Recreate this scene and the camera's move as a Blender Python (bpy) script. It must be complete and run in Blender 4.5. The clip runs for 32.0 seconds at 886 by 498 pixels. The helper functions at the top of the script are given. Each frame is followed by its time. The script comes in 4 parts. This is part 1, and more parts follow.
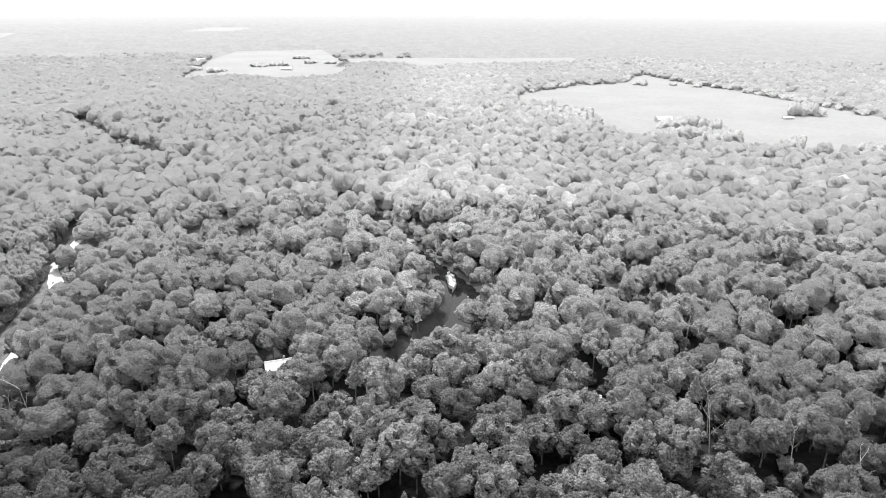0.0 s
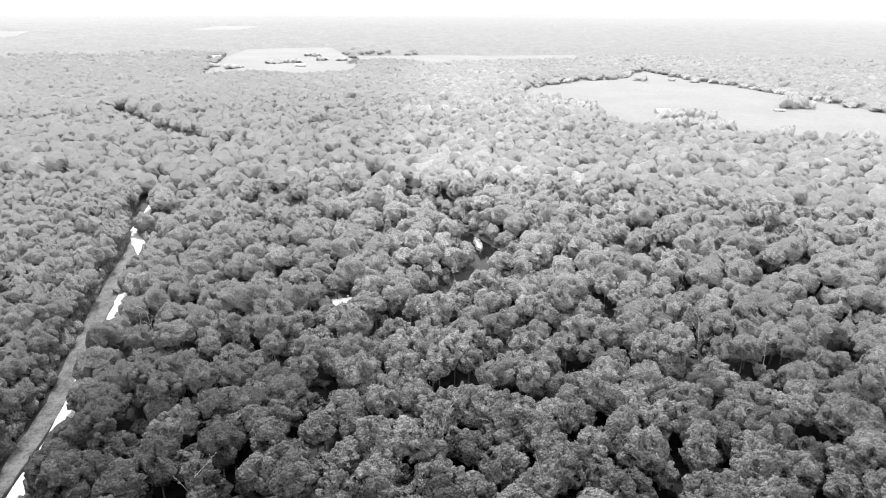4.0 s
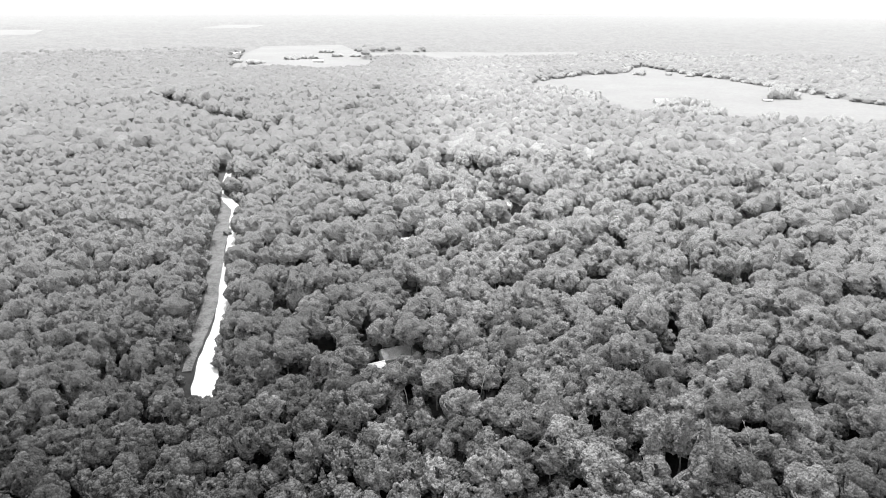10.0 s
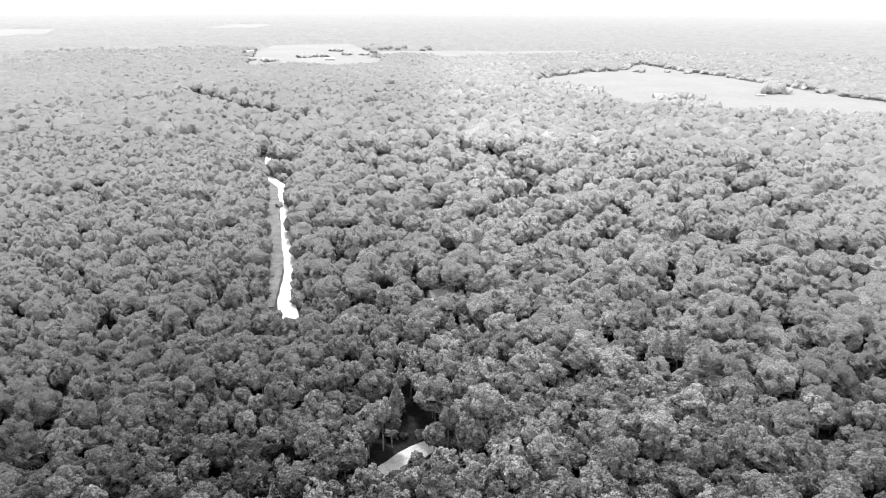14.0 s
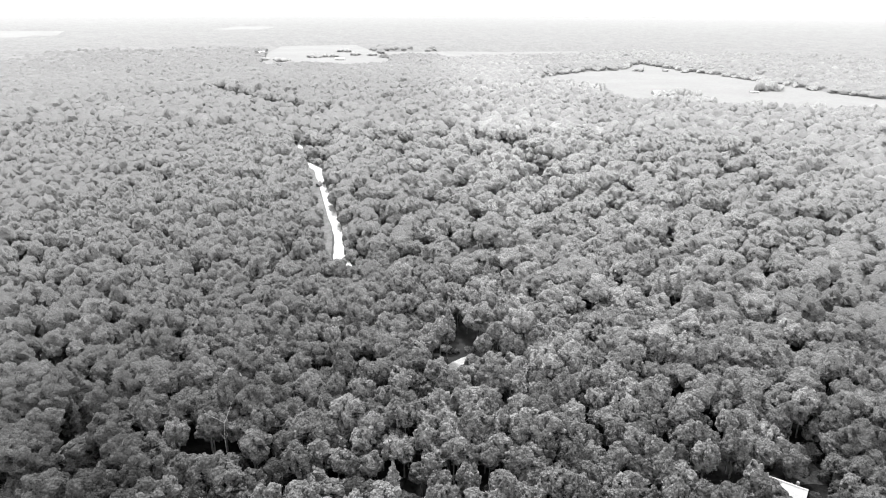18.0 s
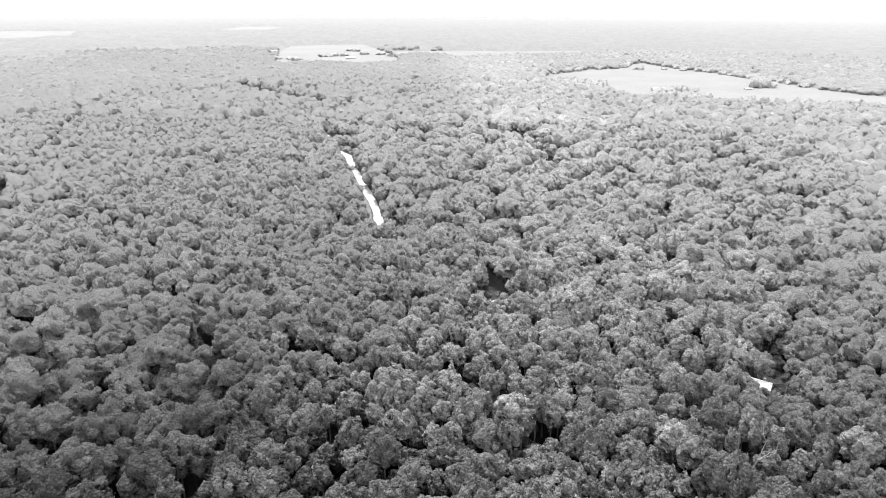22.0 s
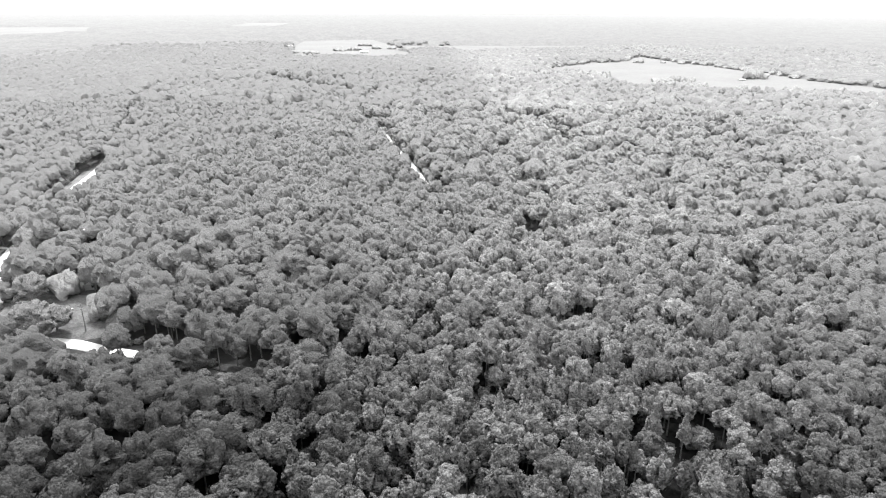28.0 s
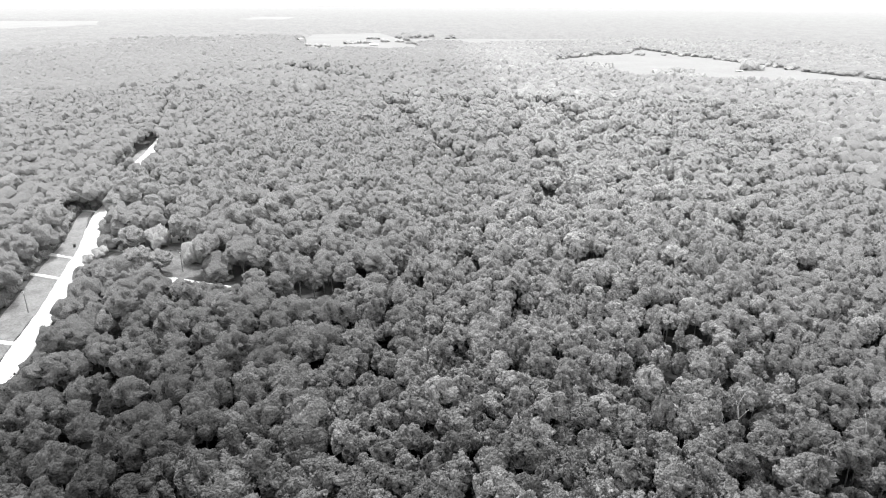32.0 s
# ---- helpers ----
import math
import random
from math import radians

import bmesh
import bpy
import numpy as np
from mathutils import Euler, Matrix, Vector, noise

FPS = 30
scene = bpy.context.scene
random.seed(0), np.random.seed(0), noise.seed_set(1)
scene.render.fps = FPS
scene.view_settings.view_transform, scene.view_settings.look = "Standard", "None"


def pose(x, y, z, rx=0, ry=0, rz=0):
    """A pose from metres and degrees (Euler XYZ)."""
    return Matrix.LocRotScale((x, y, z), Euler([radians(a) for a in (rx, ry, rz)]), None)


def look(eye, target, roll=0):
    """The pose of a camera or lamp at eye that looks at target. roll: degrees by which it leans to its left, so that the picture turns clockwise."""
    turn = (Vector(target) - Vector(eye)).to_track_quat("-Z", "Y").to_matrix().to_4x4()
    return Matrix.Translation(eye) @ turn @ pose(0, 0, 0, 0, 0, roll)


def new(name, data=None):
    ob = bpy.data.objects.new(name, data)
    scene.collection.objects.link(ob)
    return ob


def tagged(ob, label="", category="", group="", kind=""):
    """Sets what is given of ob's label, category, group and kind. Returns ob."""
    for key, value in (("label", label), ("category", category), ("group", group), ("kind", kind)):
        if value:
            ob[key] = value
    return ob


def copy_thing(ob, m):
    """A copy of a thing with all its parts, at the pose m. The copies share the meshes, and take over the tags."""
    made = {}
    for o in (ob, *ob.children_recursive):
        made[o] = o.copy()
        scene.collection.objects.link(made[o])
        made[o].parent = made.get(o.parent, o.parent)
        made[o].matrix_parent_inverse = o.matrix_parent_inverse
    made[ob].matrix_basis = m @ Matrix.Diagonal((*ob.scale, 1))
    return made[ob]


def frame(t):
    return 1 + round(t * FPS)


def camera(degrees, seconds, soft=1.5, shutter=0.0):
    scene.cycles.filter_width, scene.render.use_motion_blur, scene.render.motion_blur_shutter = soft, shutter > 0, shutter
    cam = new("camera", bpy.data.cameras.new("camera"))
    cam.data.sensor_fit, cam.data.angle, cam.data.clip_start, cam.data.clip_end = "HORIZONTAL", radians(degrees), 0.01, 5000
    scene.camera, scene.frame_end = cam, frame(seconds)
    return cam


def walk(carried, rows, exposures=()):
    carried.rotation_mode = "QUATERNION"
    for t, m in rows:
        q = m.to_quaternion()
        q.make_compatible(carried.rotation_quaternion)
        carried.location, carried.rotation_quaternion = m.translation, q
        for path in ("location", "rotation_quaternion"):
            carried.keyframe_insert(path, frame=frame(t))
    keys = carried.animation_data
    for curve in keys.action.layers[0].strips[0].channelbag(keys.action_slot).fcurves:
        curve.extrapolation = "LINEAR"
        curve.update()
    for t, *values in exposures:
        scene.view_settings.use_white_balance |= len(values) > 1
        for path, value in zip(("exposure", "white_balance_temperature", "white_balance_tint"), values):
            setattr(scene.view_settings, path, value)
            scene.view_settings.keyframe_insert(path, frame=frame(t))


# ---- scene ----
cam = camera(67.4, 32.0, soft=1.1)

# ---- path ----
PATH = [
    (0, (-2.078, -0.257, 114.161), (-2.097, 1.616, 113.46), 0.2),
    (0.5, (-3.403, -6.152, 113.778), (-3.422, -4.278, 113.078), 0.2),
    (1, (-5.134, -12.011, 113.644), (-5.154, -10.138, 112.943), 0.2),
    (2, (-8.804, -24.181, 114.186), (-8.822, -22.308, 113.485), 0.2),
    (3, (-12.71, -35.972, 114.47), (-12.727, -34.1, 113.765), 0.2),
    (3.5, (-14.448, -41.726, 114.536), (-14.465, -39.854, 113.832), 0.2),
    (5.5, (-21.917, -65.787, 114.92), (-21.931, -63.914, 114.216), 0.2),
    (6, (-23.971, -71.805, 114.909), (-23.984, -69.933, 114.204), 0.2),
    (7, (-28.016, -83.62, 115.152), (-28.027, -81.748, 114.446), 0.2),
    (8, (-31.749, -95.662, 115.367), (-31.76, -93.791, 114.66), 0.2),
    (9, (-35.404, -107.342, 115.305), (-35.414, -105.471, 114.598), 0.2),
    (10, (-39.221, -119.408, 115.048), (-39.229, -117.537, 114.342), 0.2),
    (11, (-43.211, -131.51, 115.088), (-43.218, -129.64, 114.379), 0.2),
    (12, (-47.055, -143.365, 115.049), (-47.061, -141.494, 114.341), 0.2),
    (13, (-50.8, -155.624, 115.169), (-50.806, -153.753, 114.462), 0.2),
    (14, (-54.585, -167.927, 115.375), (-54.589, -166.056, 114.669), 0.2),
    (14.5, (-56.573, -174.066, 115.23), (-56.577, -172.195, 114.525), 0.2),
    (16.5, (-63.86, -197.338, 114.503), (-63.863, -195.466, 113.801), 0.2),
    (17, (-65.904, -203.308, 114.486), (-65.906, -201.435, 113.783), 0.2),
    (18, (-70.27, -215.399, 114.191), (-70.268, -213.525, 113.492), 0.2),
    (19, (-73.959, -227.331, 114.554), (-73.957, -225.458, 113.853), 0.2),
    (20, (-77.552, -239.163, 114.64), (-77.549, -237.289, 113.941), 0.2),
    (21, (-81.203, -252.025, 115.044), (-81.2, -250.15, 114.347), 0.2),
    (22, (-84.844, -264.572, 115.24), (-84.841, -262.698, 114.542), 0.2),
    (23, (-88.204, -276.872, 115.274), (-88.202, -274.998, 114.576), 0.2),
    (24, (-91.833, -288.972, 115.351), (-91.832, -287.099, 114.65), 0.2),
    (25, (-95.426, -300.927, 115.596), (-95.425, -299.055, 114.891), 0.2),
    (25.5, (-97.472, -306.934, 115.484), (-97.47, -305.062, 114.779), 0.2),
    (27.5, (-107.088, -329.72, 115.04), (-107.078, -327.849, 114.334), 0.2),
    (28, (-109.186, -335.834, 114.964), (-109.177, -333.963, 114.258), 0.2),
    (29, (-113.029, -348.109, 115.035), (-113.02, -346.238, 114.329), 0.2),
    (30, (-116.801, -360.541, 115.249), (-116.793, -358.67, 114.541), 0.2),
    (31, (-120.524, -372.713, 115.756), (-120.517, -370.845, 115.041), 0.2),
    (32, (-124.833, -385.801, 115.871), (-124.824, -383.936, 115.15), 0.2),
]
walk(cam, [(t, look(eye, target, roll)) for t, eye, target, roll in PATH])

# ---- world, sun ----
SUN_ELEVATION, SUN_AZIMUTH = 54.0, 350.0  # azimuth: degrees clockwise from +y
world = bpy.data.worlds.new("overcast_sky")
scene.world = world
world.use_nodes = True
wn, wl = world.node_tree.nodes, world.node_tree.links
wn.clear()
sky = wn.new("ShaderNodeTexSky")
sky.sky_type, sky.sun_disc = "NISHITA", False
sky.sun_elevation, sky.sun_rotation = radians(SUN_ELEVATION), radians(SUN_AZIMUTH)
sky.dust_density = 6.0
grey = wn.new("ShaderNodeRGBToBW")
wl.new(sky.outputs[0], grey.inputs[0])
clear_sky = wn.new("ShaderNodeBackground")
clear_sky.inputs["Strength"].default_value = 0.03
wl.new(grey.outputs[0], clear_sky.inputs["Color"])
cloud = wn.new("ShaderNodeBackground")
cloud.inputs["Color"].default_value = (1, 1, 1, 1)
cloud.inputs["Strength"].default_value = 1.32
both = wn.new("ShaderNodeAddShader")
wl.new(clear_sky.outputs[0], both.inputs[0])
wl.new(cloud.outputs[0], both.inputs[1])
wout = wn.new("ShaderNodeOutputWorld")
wl.new(both.outputs[0], wout.inputs["Surface"])

sun = new("sun", bpy.data.lights.new("sun", "SUN"))
sun.data.energy, sun.data.angle = 4.3, radians(9)
sun.matrix_world = look((0, 0, 0), (-math.sin(radians(SUN_AZIMUTH)) * math.cos(radians(SUN_ELEVATION)),
                                    -math.cos(radians(SUN_AZIMUTH)) * math.cos(radians(SUN_ELEVATION)),
                                    -math.sin(radians(SUN_ELEVATION))))


# ---- materials ----
def material(name):
    m = bpy.data.materials.new(name)
    m.use_nodes = True
    m.node_tree.nodes.clear()
    return m, m.node_tree.nodes, m.node_tree.links


def surface(name, low, high, scale, fine, gloss=0.5, rough=0.7, bump=0.4, metal=0.0, haze_gloss=0.0, tint=False):
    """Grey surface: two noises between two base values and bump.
    Distance haze is imitated by a pale sky-mirroring gloss that rises at grazing angles."""
    m, n, l = material(name)
    geo = n.new("ShaderNodeNewGeometry")
    big, small = n.new("ShaderNodeTexNoise"), n.new("ShaderNodeTexNoise")
    for tex, s, d in ((big, scale, 3), (small, fine, 4)):
        tex.inputs["Scale"].default_value, tex.inputs["Detail"].default_value, tex.inputs["Roughness"].default_value = s, d, 0.62
        l.new(geo.outputs["Position"], tex.inputs["Vector"])
    mixed = n.new("ShaderNodeMath")
    mixed.operation = "ADD"
    half = n.new("ShaderNodeMath")
    half.operation, half.inputs[1].default_value = "MULTIPLY", 0.5
    l.new(big.outputs["Fac"], mixed.inputs[0])
    l.new(small.outputs["Fac"], mixed.inputs[1])
    l.new(mixed.outputs[0], half.inputs[0])
    value = n.new("ShaderNodeMapRange")
    value.inputs["From Min"].default_value, value.inputs["From Max"].default_value = (0.43, 0.57) if tint else (0.4, 0.6)
    value.inputs["To Min"].default_value, value.inputs["To Max"].default_value = low, high
    l.new(half.outputs[0], value.inputs["Value"])
    base = value.outputs[0]
    if tint:
        own, obj = n.new("ShaderNodeAttribute"), n.new("ShaderNodeObjectInfo")
        own.attribute_name = "tint"
        spread = n.new("ShaderNodeMath")
        spread.operation = "MULTIPLY_ADD"
        spread.inputs[1].default_value, spread.inputs[2].default_value = 0.12, 0.94
        l.new(obj.outputs["Random"], spread.inputs[0])
        total = n.new("ShaderNodeMath")
        total.operation = "MULTIPLY"
        l.new(own.outputs["Fac"], total.inputs[0])
        l.new(spread.outputs[0], total.inputs[1])
        one = n.new("ShaderNodeMath")
        one.operation = "MULTIPLY"
        l.new(base, one.inputs[0])
        l.new(total.outputs[0], one.inputs[1])
        base = one.outputs[0]
    relief = n.new("ShaderNodeBump")
    relief.inputs["Strength"].default_value, relief.inputs["Distance"].default_value = bump, 0.6 / fine
    if tint:
        # Leaf tufts: rounded cells with a fine grain on them.
        tuft, grain = n.new("ShaderNodeTexVoronoi"), n.new("ShaderNodeMath")
        tuft.inputs["Scale"].default_value = 1.25
        grain.operation, grain.inputs[1].default_value = "MULTIPLY_ADD", 0.35
        flip = n.new("ShaderNodeMath")
        flip.operation, flip.inputs[0].default_value = "SUBTRACT", 1.0
        l.new(geo.outputs["Position"], tuft.inputs["Vector"])
        l.new(tuft.outputs["Distance"], flip.inputs[1])
        l.new(small.outputs["Fac"], grain.inputs[0])
        l.new(flip.outputs[0], grain.inputs[2])
        l.new(grain.outputs[0], relief.inputs["Height"])
        relief.inputs["Distance"].default_value = 1.3
    else:
        l.new(small.outputs["Fac"], relief.inputs["Height"])
    body = n.new("ShaderNodeBsdfPrincipled")
    body.inputs["Roughness"].default_value, body.inputs["Metallic"].default_value = rough, metal
    body.inputs["Specular IOR Level"].default_value = 0.0 if haze_gloss else gloss
    l.new(base, body.inputs["Base Color"])
    l.new(relief.outputs[0], body.inputs["Normal"])
    out = n.new("ShaderNodeOutputMaterial")
    if haze_gloss:
        # Haze put into the surface as white gloss, its weight set by a fixed up normal.
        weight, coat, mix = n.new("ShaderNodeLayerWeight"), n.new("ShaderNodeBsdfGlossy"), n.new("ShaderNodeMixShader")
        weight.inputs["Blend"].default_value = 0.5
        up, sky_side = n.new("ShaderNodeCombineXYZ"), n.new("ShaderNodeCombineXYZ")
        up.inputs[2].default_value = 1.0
        # Gloss normal tilted to the camera's side so it mirrors open sky.
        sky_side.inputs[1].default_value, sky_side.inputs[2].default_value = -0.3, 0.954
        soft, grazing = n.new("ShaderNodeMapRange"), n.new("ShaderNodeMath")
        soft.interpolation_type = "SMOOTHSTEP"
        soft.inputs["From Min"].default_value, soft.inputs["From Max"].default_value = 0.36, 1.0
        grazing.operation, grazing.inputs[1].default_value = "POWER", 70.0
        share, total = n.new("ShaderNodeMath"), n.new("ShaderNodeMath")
        share.operation, share.inputs[1].default_value = "MULTIPLY", haze_gloss
        total.operation, total.inputs[1].default_value = "MULTIPLY_ADD", 0.8 - haze_gloss
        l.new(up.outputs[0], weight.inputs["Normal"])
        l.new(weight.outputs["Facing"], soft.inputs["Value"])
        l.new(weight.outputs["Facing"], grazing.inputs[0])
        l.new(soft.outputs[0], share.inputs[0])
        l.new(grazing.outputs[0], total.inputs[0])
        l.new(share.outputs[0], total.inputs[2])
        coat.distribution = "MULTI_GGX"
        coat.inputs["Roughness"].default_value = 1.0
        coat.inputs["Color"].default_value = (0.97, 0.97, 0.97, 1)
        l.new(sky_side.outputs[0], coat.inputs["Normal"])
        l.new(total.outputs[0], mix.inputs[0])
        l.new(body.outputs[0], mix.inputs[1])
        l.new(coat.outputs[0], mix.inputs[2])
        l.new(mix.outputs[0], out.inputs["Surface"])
    else:
        l.new(body.outputs[0], out.inputs["Surface"])
    return m


M_LEAF = surface("leaves", 0.74, 1.26, 0.6, 1.9, rough=1.0, bump=1.0, haze_gloss=0.355, tint=True)
M_LEAF_FAR = surface("distant_leaves", 0.78, 1.22, 0.2, 0.7, rough=1.0, bump=0.3, haze_gloss=0.28, tint=True)
M_BARK = surface("bark", 0.12, 0.26, 0.6, 6.0, bump=0.6)
M_DEAD = surface("bleached_wood", 0.32, 0.5, 0.8, 8.0, bump=0.4)
# Floor base near black: the shade between crowns is in its colour.
M_FLOOR = surface("shaded_floor", 0.008, 0.03, 0.05, 0.5, rough=1.0, bump=0.5, haze_gloss=0.295)
M_FIELD = surface("mown_field", 0.15, 0.2, 0.012, 0.2, rough=1.0, bump=0.2, haze_gloss=0.275)
M_GRASS = surface("verge_grass", 0.13, 0.26, 0.12, 1.2, bump=0.4, haze_gloss=0.295)
M_ROUGH = surface("rough_grass", 0.06, 0.2, 0.25, 1.6, rough=0.9, bump=0.6, haze_gloss=0.295)
# Yard and track colour darkened to carry the shade in canopy gaps.
M_YARD = surface("shaded_yard_grass", 0.03, 0.07, 0.15, 1.2, rough=0.9, bump=0.4, haze_gloss=0.295)
M_SAND = surface("pale_sand", 0.68, 0.86, 0.15, 1.5, gloss=0.3, bump=0.15)
M_LANE = surface("lane_sand", 0.36, 0.6, 0.2, 1.5, gloss=0.3, bump=0.2)
M_CANOPY = surface("far_canopy", 0.05, 0.12, 0.03, 0.12, rough=1.0, bump=0.6, haze_gloss=0.295)
M_ROOF = surface("pale_sheet_roof", 0.62, 0.8, 0.4, 3.0, gloss=0.5, rough=0.45, bump=0.1)
M_ROOF_DARK = surface("grey_shingle_roof", 0.2, 0.34, 0.5, 4.0, bump=0.3)
M_WALL = surface("painted_siding", 0.45, 0.6, 0.5, 5.0, bump=0.15)
M_DARK = surface("dark_metal", 0.03, 0.06, 1.0, 8.0, gloss=0.5, rough=0.4)
M_PANE = surface("window_glass", 0.02, 0.04, 1.0, 3.0, gloss=0.9, rough=0.08, bump=0.02)
M_WOOD = surface("pole_timber", 0.16, 0.28, 0.8, 8.0, bump=0.4)
M_STEEL = surface("galvanised_steel", 0.5, 0.62, 1.0, 8.0, rough=0.45, metal=0.4, bump=0.1)

water, wnodes, wlinks = material("river_water")
wb = wnodes.new("ShaderNodeBsdfPrincipled")
wb.inputs["Base Color"].default_value = (0.012, 0.012, 0.012, 1)
wb.inputs["Roughness"].default_value, wb.inputs["IOR"].default_value = 0.04, 1.33
wt, wbump = wnodes.new("ShaderNodeTexNoise"), wnodes.new("ShaderNodeBump")
wt.inputs["Scale"].default_value = 0.8
wbump.inputs["Strength"].default_value, wbump.inputs["Distance"].default_value = 0.05, 0.2
wo = wnodes.new("ShaderNodeOutputMaterial")
wlinks.new(wt.outputs["Fac"], wbump.inputs["Height"])
wlinks.new(wbump.outputs[0], wb.inputs["Normal"])
wlinks.new(wb.outputs[0], wo.inputs["Surface"])
M_WATER = water

# ---- plan ----
RIVER = [(-560, 760), (-440, 705), (-378, 652), (-320, 584), (-272, 522), (-243, 490), (-210, 460), (-150, 430), (-84, 398), (-48, 362), (-26, 325),
         (-7, 285), (8, 250), (0, 222), (-20, 198), (-20, 178), (-8, 158), (8, 141), (40, 129), (90, 130), (130, 118), (190, 130), (320, 100)]
ROAD_A = [(-109, 43, 7), (-114, 58, 8.5), (-118.5, 75, 5.8), (-121.5, 95, 5), (-126.5, 119, 4.8), (-134.5, 149, 4.8), (-142.5, 180, 4.8),
          (-151, 212, 4.8), (-157, 238, 6.5), (-166, 252, 6.5), (-176, 268, 3), (-184, 310, 4), (-196, 360, 4)]
VERGE_A = [(-122, 66, 3), (-127, 92, 5), (-132, 119, 6), (-140, 148, 7), (-149, 180, 7.5), (-157, 214, 8), (-163, 240, 8), (-172, 268, 5)]
ROAD_B = [(-248, -260, 6), (-258, -210, 7), (-268, -165, 8), (-276, -135, 9), (-284, -105, 8.5), (-301, -60, 7), (-314, 0, 5), (-328, 52, 7), (-336, 95, 7),
          (-350, 150, 4), (-366, 200, 4), (-400, 300, 4), (-440, 420, 4)]
VERGE_B = [(-262, -240, 8), (-269, -205, 10), (-279, -160, 12), (-287, -130, 11), (-294, -100, 9), (-308, -62, 6), (-319, -20, 5), (-333, 50, 6), (-342, 95, 6)]
LANE_A = [(-278, -128, 4), (-262, -134, 4.5), (-246, -136, 6), (-232, -138, 6), (-217, -142, 5.5), (-190, -147, 3.5), (-166, -153, 5), (-140, -158, 3.5),
          (-93, -164, 4), (-61, -171, 3.5), (-30, -179, 3.5), (-5, -190, 4), (30, -206, 3.5)]
LANE_B = [(-73, -31, 4), (-70, -28, 5), (-65, -23, 6.5), (-58, -16, 4.5), (-54, -8, 3), (-48, 8, 3), (-34, 18, 3), (-12, 11, 3), (10, 9, 3), (32, 18, 3.5), (56, 14, 3.5), (74, 6, 3.5)]
LANE_C = [(40, -30, 3), (54, -12, 3.5), (68, -4, 3), (77, 6, 4), (84, 18, 4), (92, 38, 3)]
STUBS = [[(-262, -192, 3), (-290, -188, 3)], [(-276, -140, 3), (-300, -132, 3)], [(-281, -118, 3), (-303, -110, 3)], [(-303, -52, 2.5), (-318, -48, 2.5)],
         [(-283, -106, 1.6), (-262, -107, 1.5), (-246, -112, 1.5)]]
FIELD_A = [(60, 700), (75, 790), (84, 886), (167, 982), (250, 1020), (319, 1162), (353, 1025), (398, 928), (424, 837), (459, 702), (520, 590), (470, 490),
           (405, 500), (340, 495), (262, 508), (212, 532), (155, 562), (138, 600), (142, 680), (110, 720)]
FIELD_B = [(-372, 905), (-421, 1108), (-452, 1300), (-469, 1512), (-300, 1577), (-216, 1330), (-172, 1150), (-162, 975), (-236, 925), (-300, 955)]
FIELD_C = [(-205, 1190), (-56, 1210), (-50, 1150), (-40, 1150), (-38, 1215), (256, 1290), (262, 1500), (-44, 1450), (-205, 1360)]
FIELD_D = [(-930, 2250), (-950, 2750), (-740, 2760), (-740, 2260)]
FIELD_E = [(-1900, 1560), (-1820, 2200), (-1400, 2240), (-1200, 1800), (-1380, 1500)]
FIELD_F = [(540, 1480), (560, 1540), (650, 1540), (640, 1480)]
YARDS = [[(-285, -112), (-262, -100), (-240, -100), (-230, -116), (-222, -132), (-240, -139), (-264, -132), (-276, -126)],
         [(-78, 188), (-76, 208), (-62, 204), (-54, 188), (-62, 178), (-70, 180)], [(-66, 144), (-62, 166), (-34, 164), (-38, 148)],
         [(-64, 92), (-60, 110), (-46, 106), (-48, 92)], [(-126, -10), (-124, 4), (-98, 0), (-94, -12)], [(-24, 158), (-24, 180), (-12, 176), (-11, 160)],
         [(8, -78), (12, -64), (28, -64), (30, -78)], [(-166, -82), (-166, -66), (-152, -66), (-152, -80)], [(-212, -44), (-206, -32), (-192, -27), (-196, -40)]]
GAPS = [(-165.5, -156, 5), (-166, 32, 7), (-66, -14, 4), (44, 100, 5), (-52, 119, 5), (-67, 88, 5), (29, 75, 5), (52, 177, 5), (14, -84, 6.5), (-245, -90, 4), (-265, -54, 5),
        (-179, -131, 5), (-60, 72, 9), (-57, 187, 8), (-157, -110, 4), (-199, -115, 4), (-52, -86, 3), (-60, 160, 7), (43, 174, 4), (-237, -88, 4), (-226, -148, 5), (-217, -150, 5), (-234, -147, 4), (-205, -152, 3), (-166, -157, 4), (-94, -166, 3.5), (-64, -23, 6), (-70, -29, 5), (-58, -17, 5), (84, 14, 4)]

# Trees that stand out: place, crown radius (spread for dead trees), height.
PALE = [(-56, -154, 4.2, 16), (-28, -207, 4.0, 14), (-76, -214, 4.6, 16), (-57, -207, 3.6, 14), (22, -124, 5.2, 16), (-137, -75, 3.4, 14), (-106, -22, 3.4, 14),
        (10, -21, 4.0, 14), (-64, -89, 3.0, 14), (-74, -108, 3.8, 16), (17, -188, 5.0, 17), (-24, -219, 3.4, 13), (-10, -122, 2.0, 15), (-4, 374, 3.6, 16), (-5, -79, 4.0, 14)]
PINES = [(-68, -7, 4.0, 15), (21, 21, 4.2, 20), (27, 22, 3.6, 19), (13, 20, 4.4, 18), (18, 24, 4, 18), (-53, -189, 4.0, 17), (-45, -190, 3.0, 16), (-26, -194, 3.4, 16), (-52, 36, 4.0, 16), (105, 150, 4.4, 17),
         (70, 168, 3.6, 16), (-30, 172, 4.2, 16)]
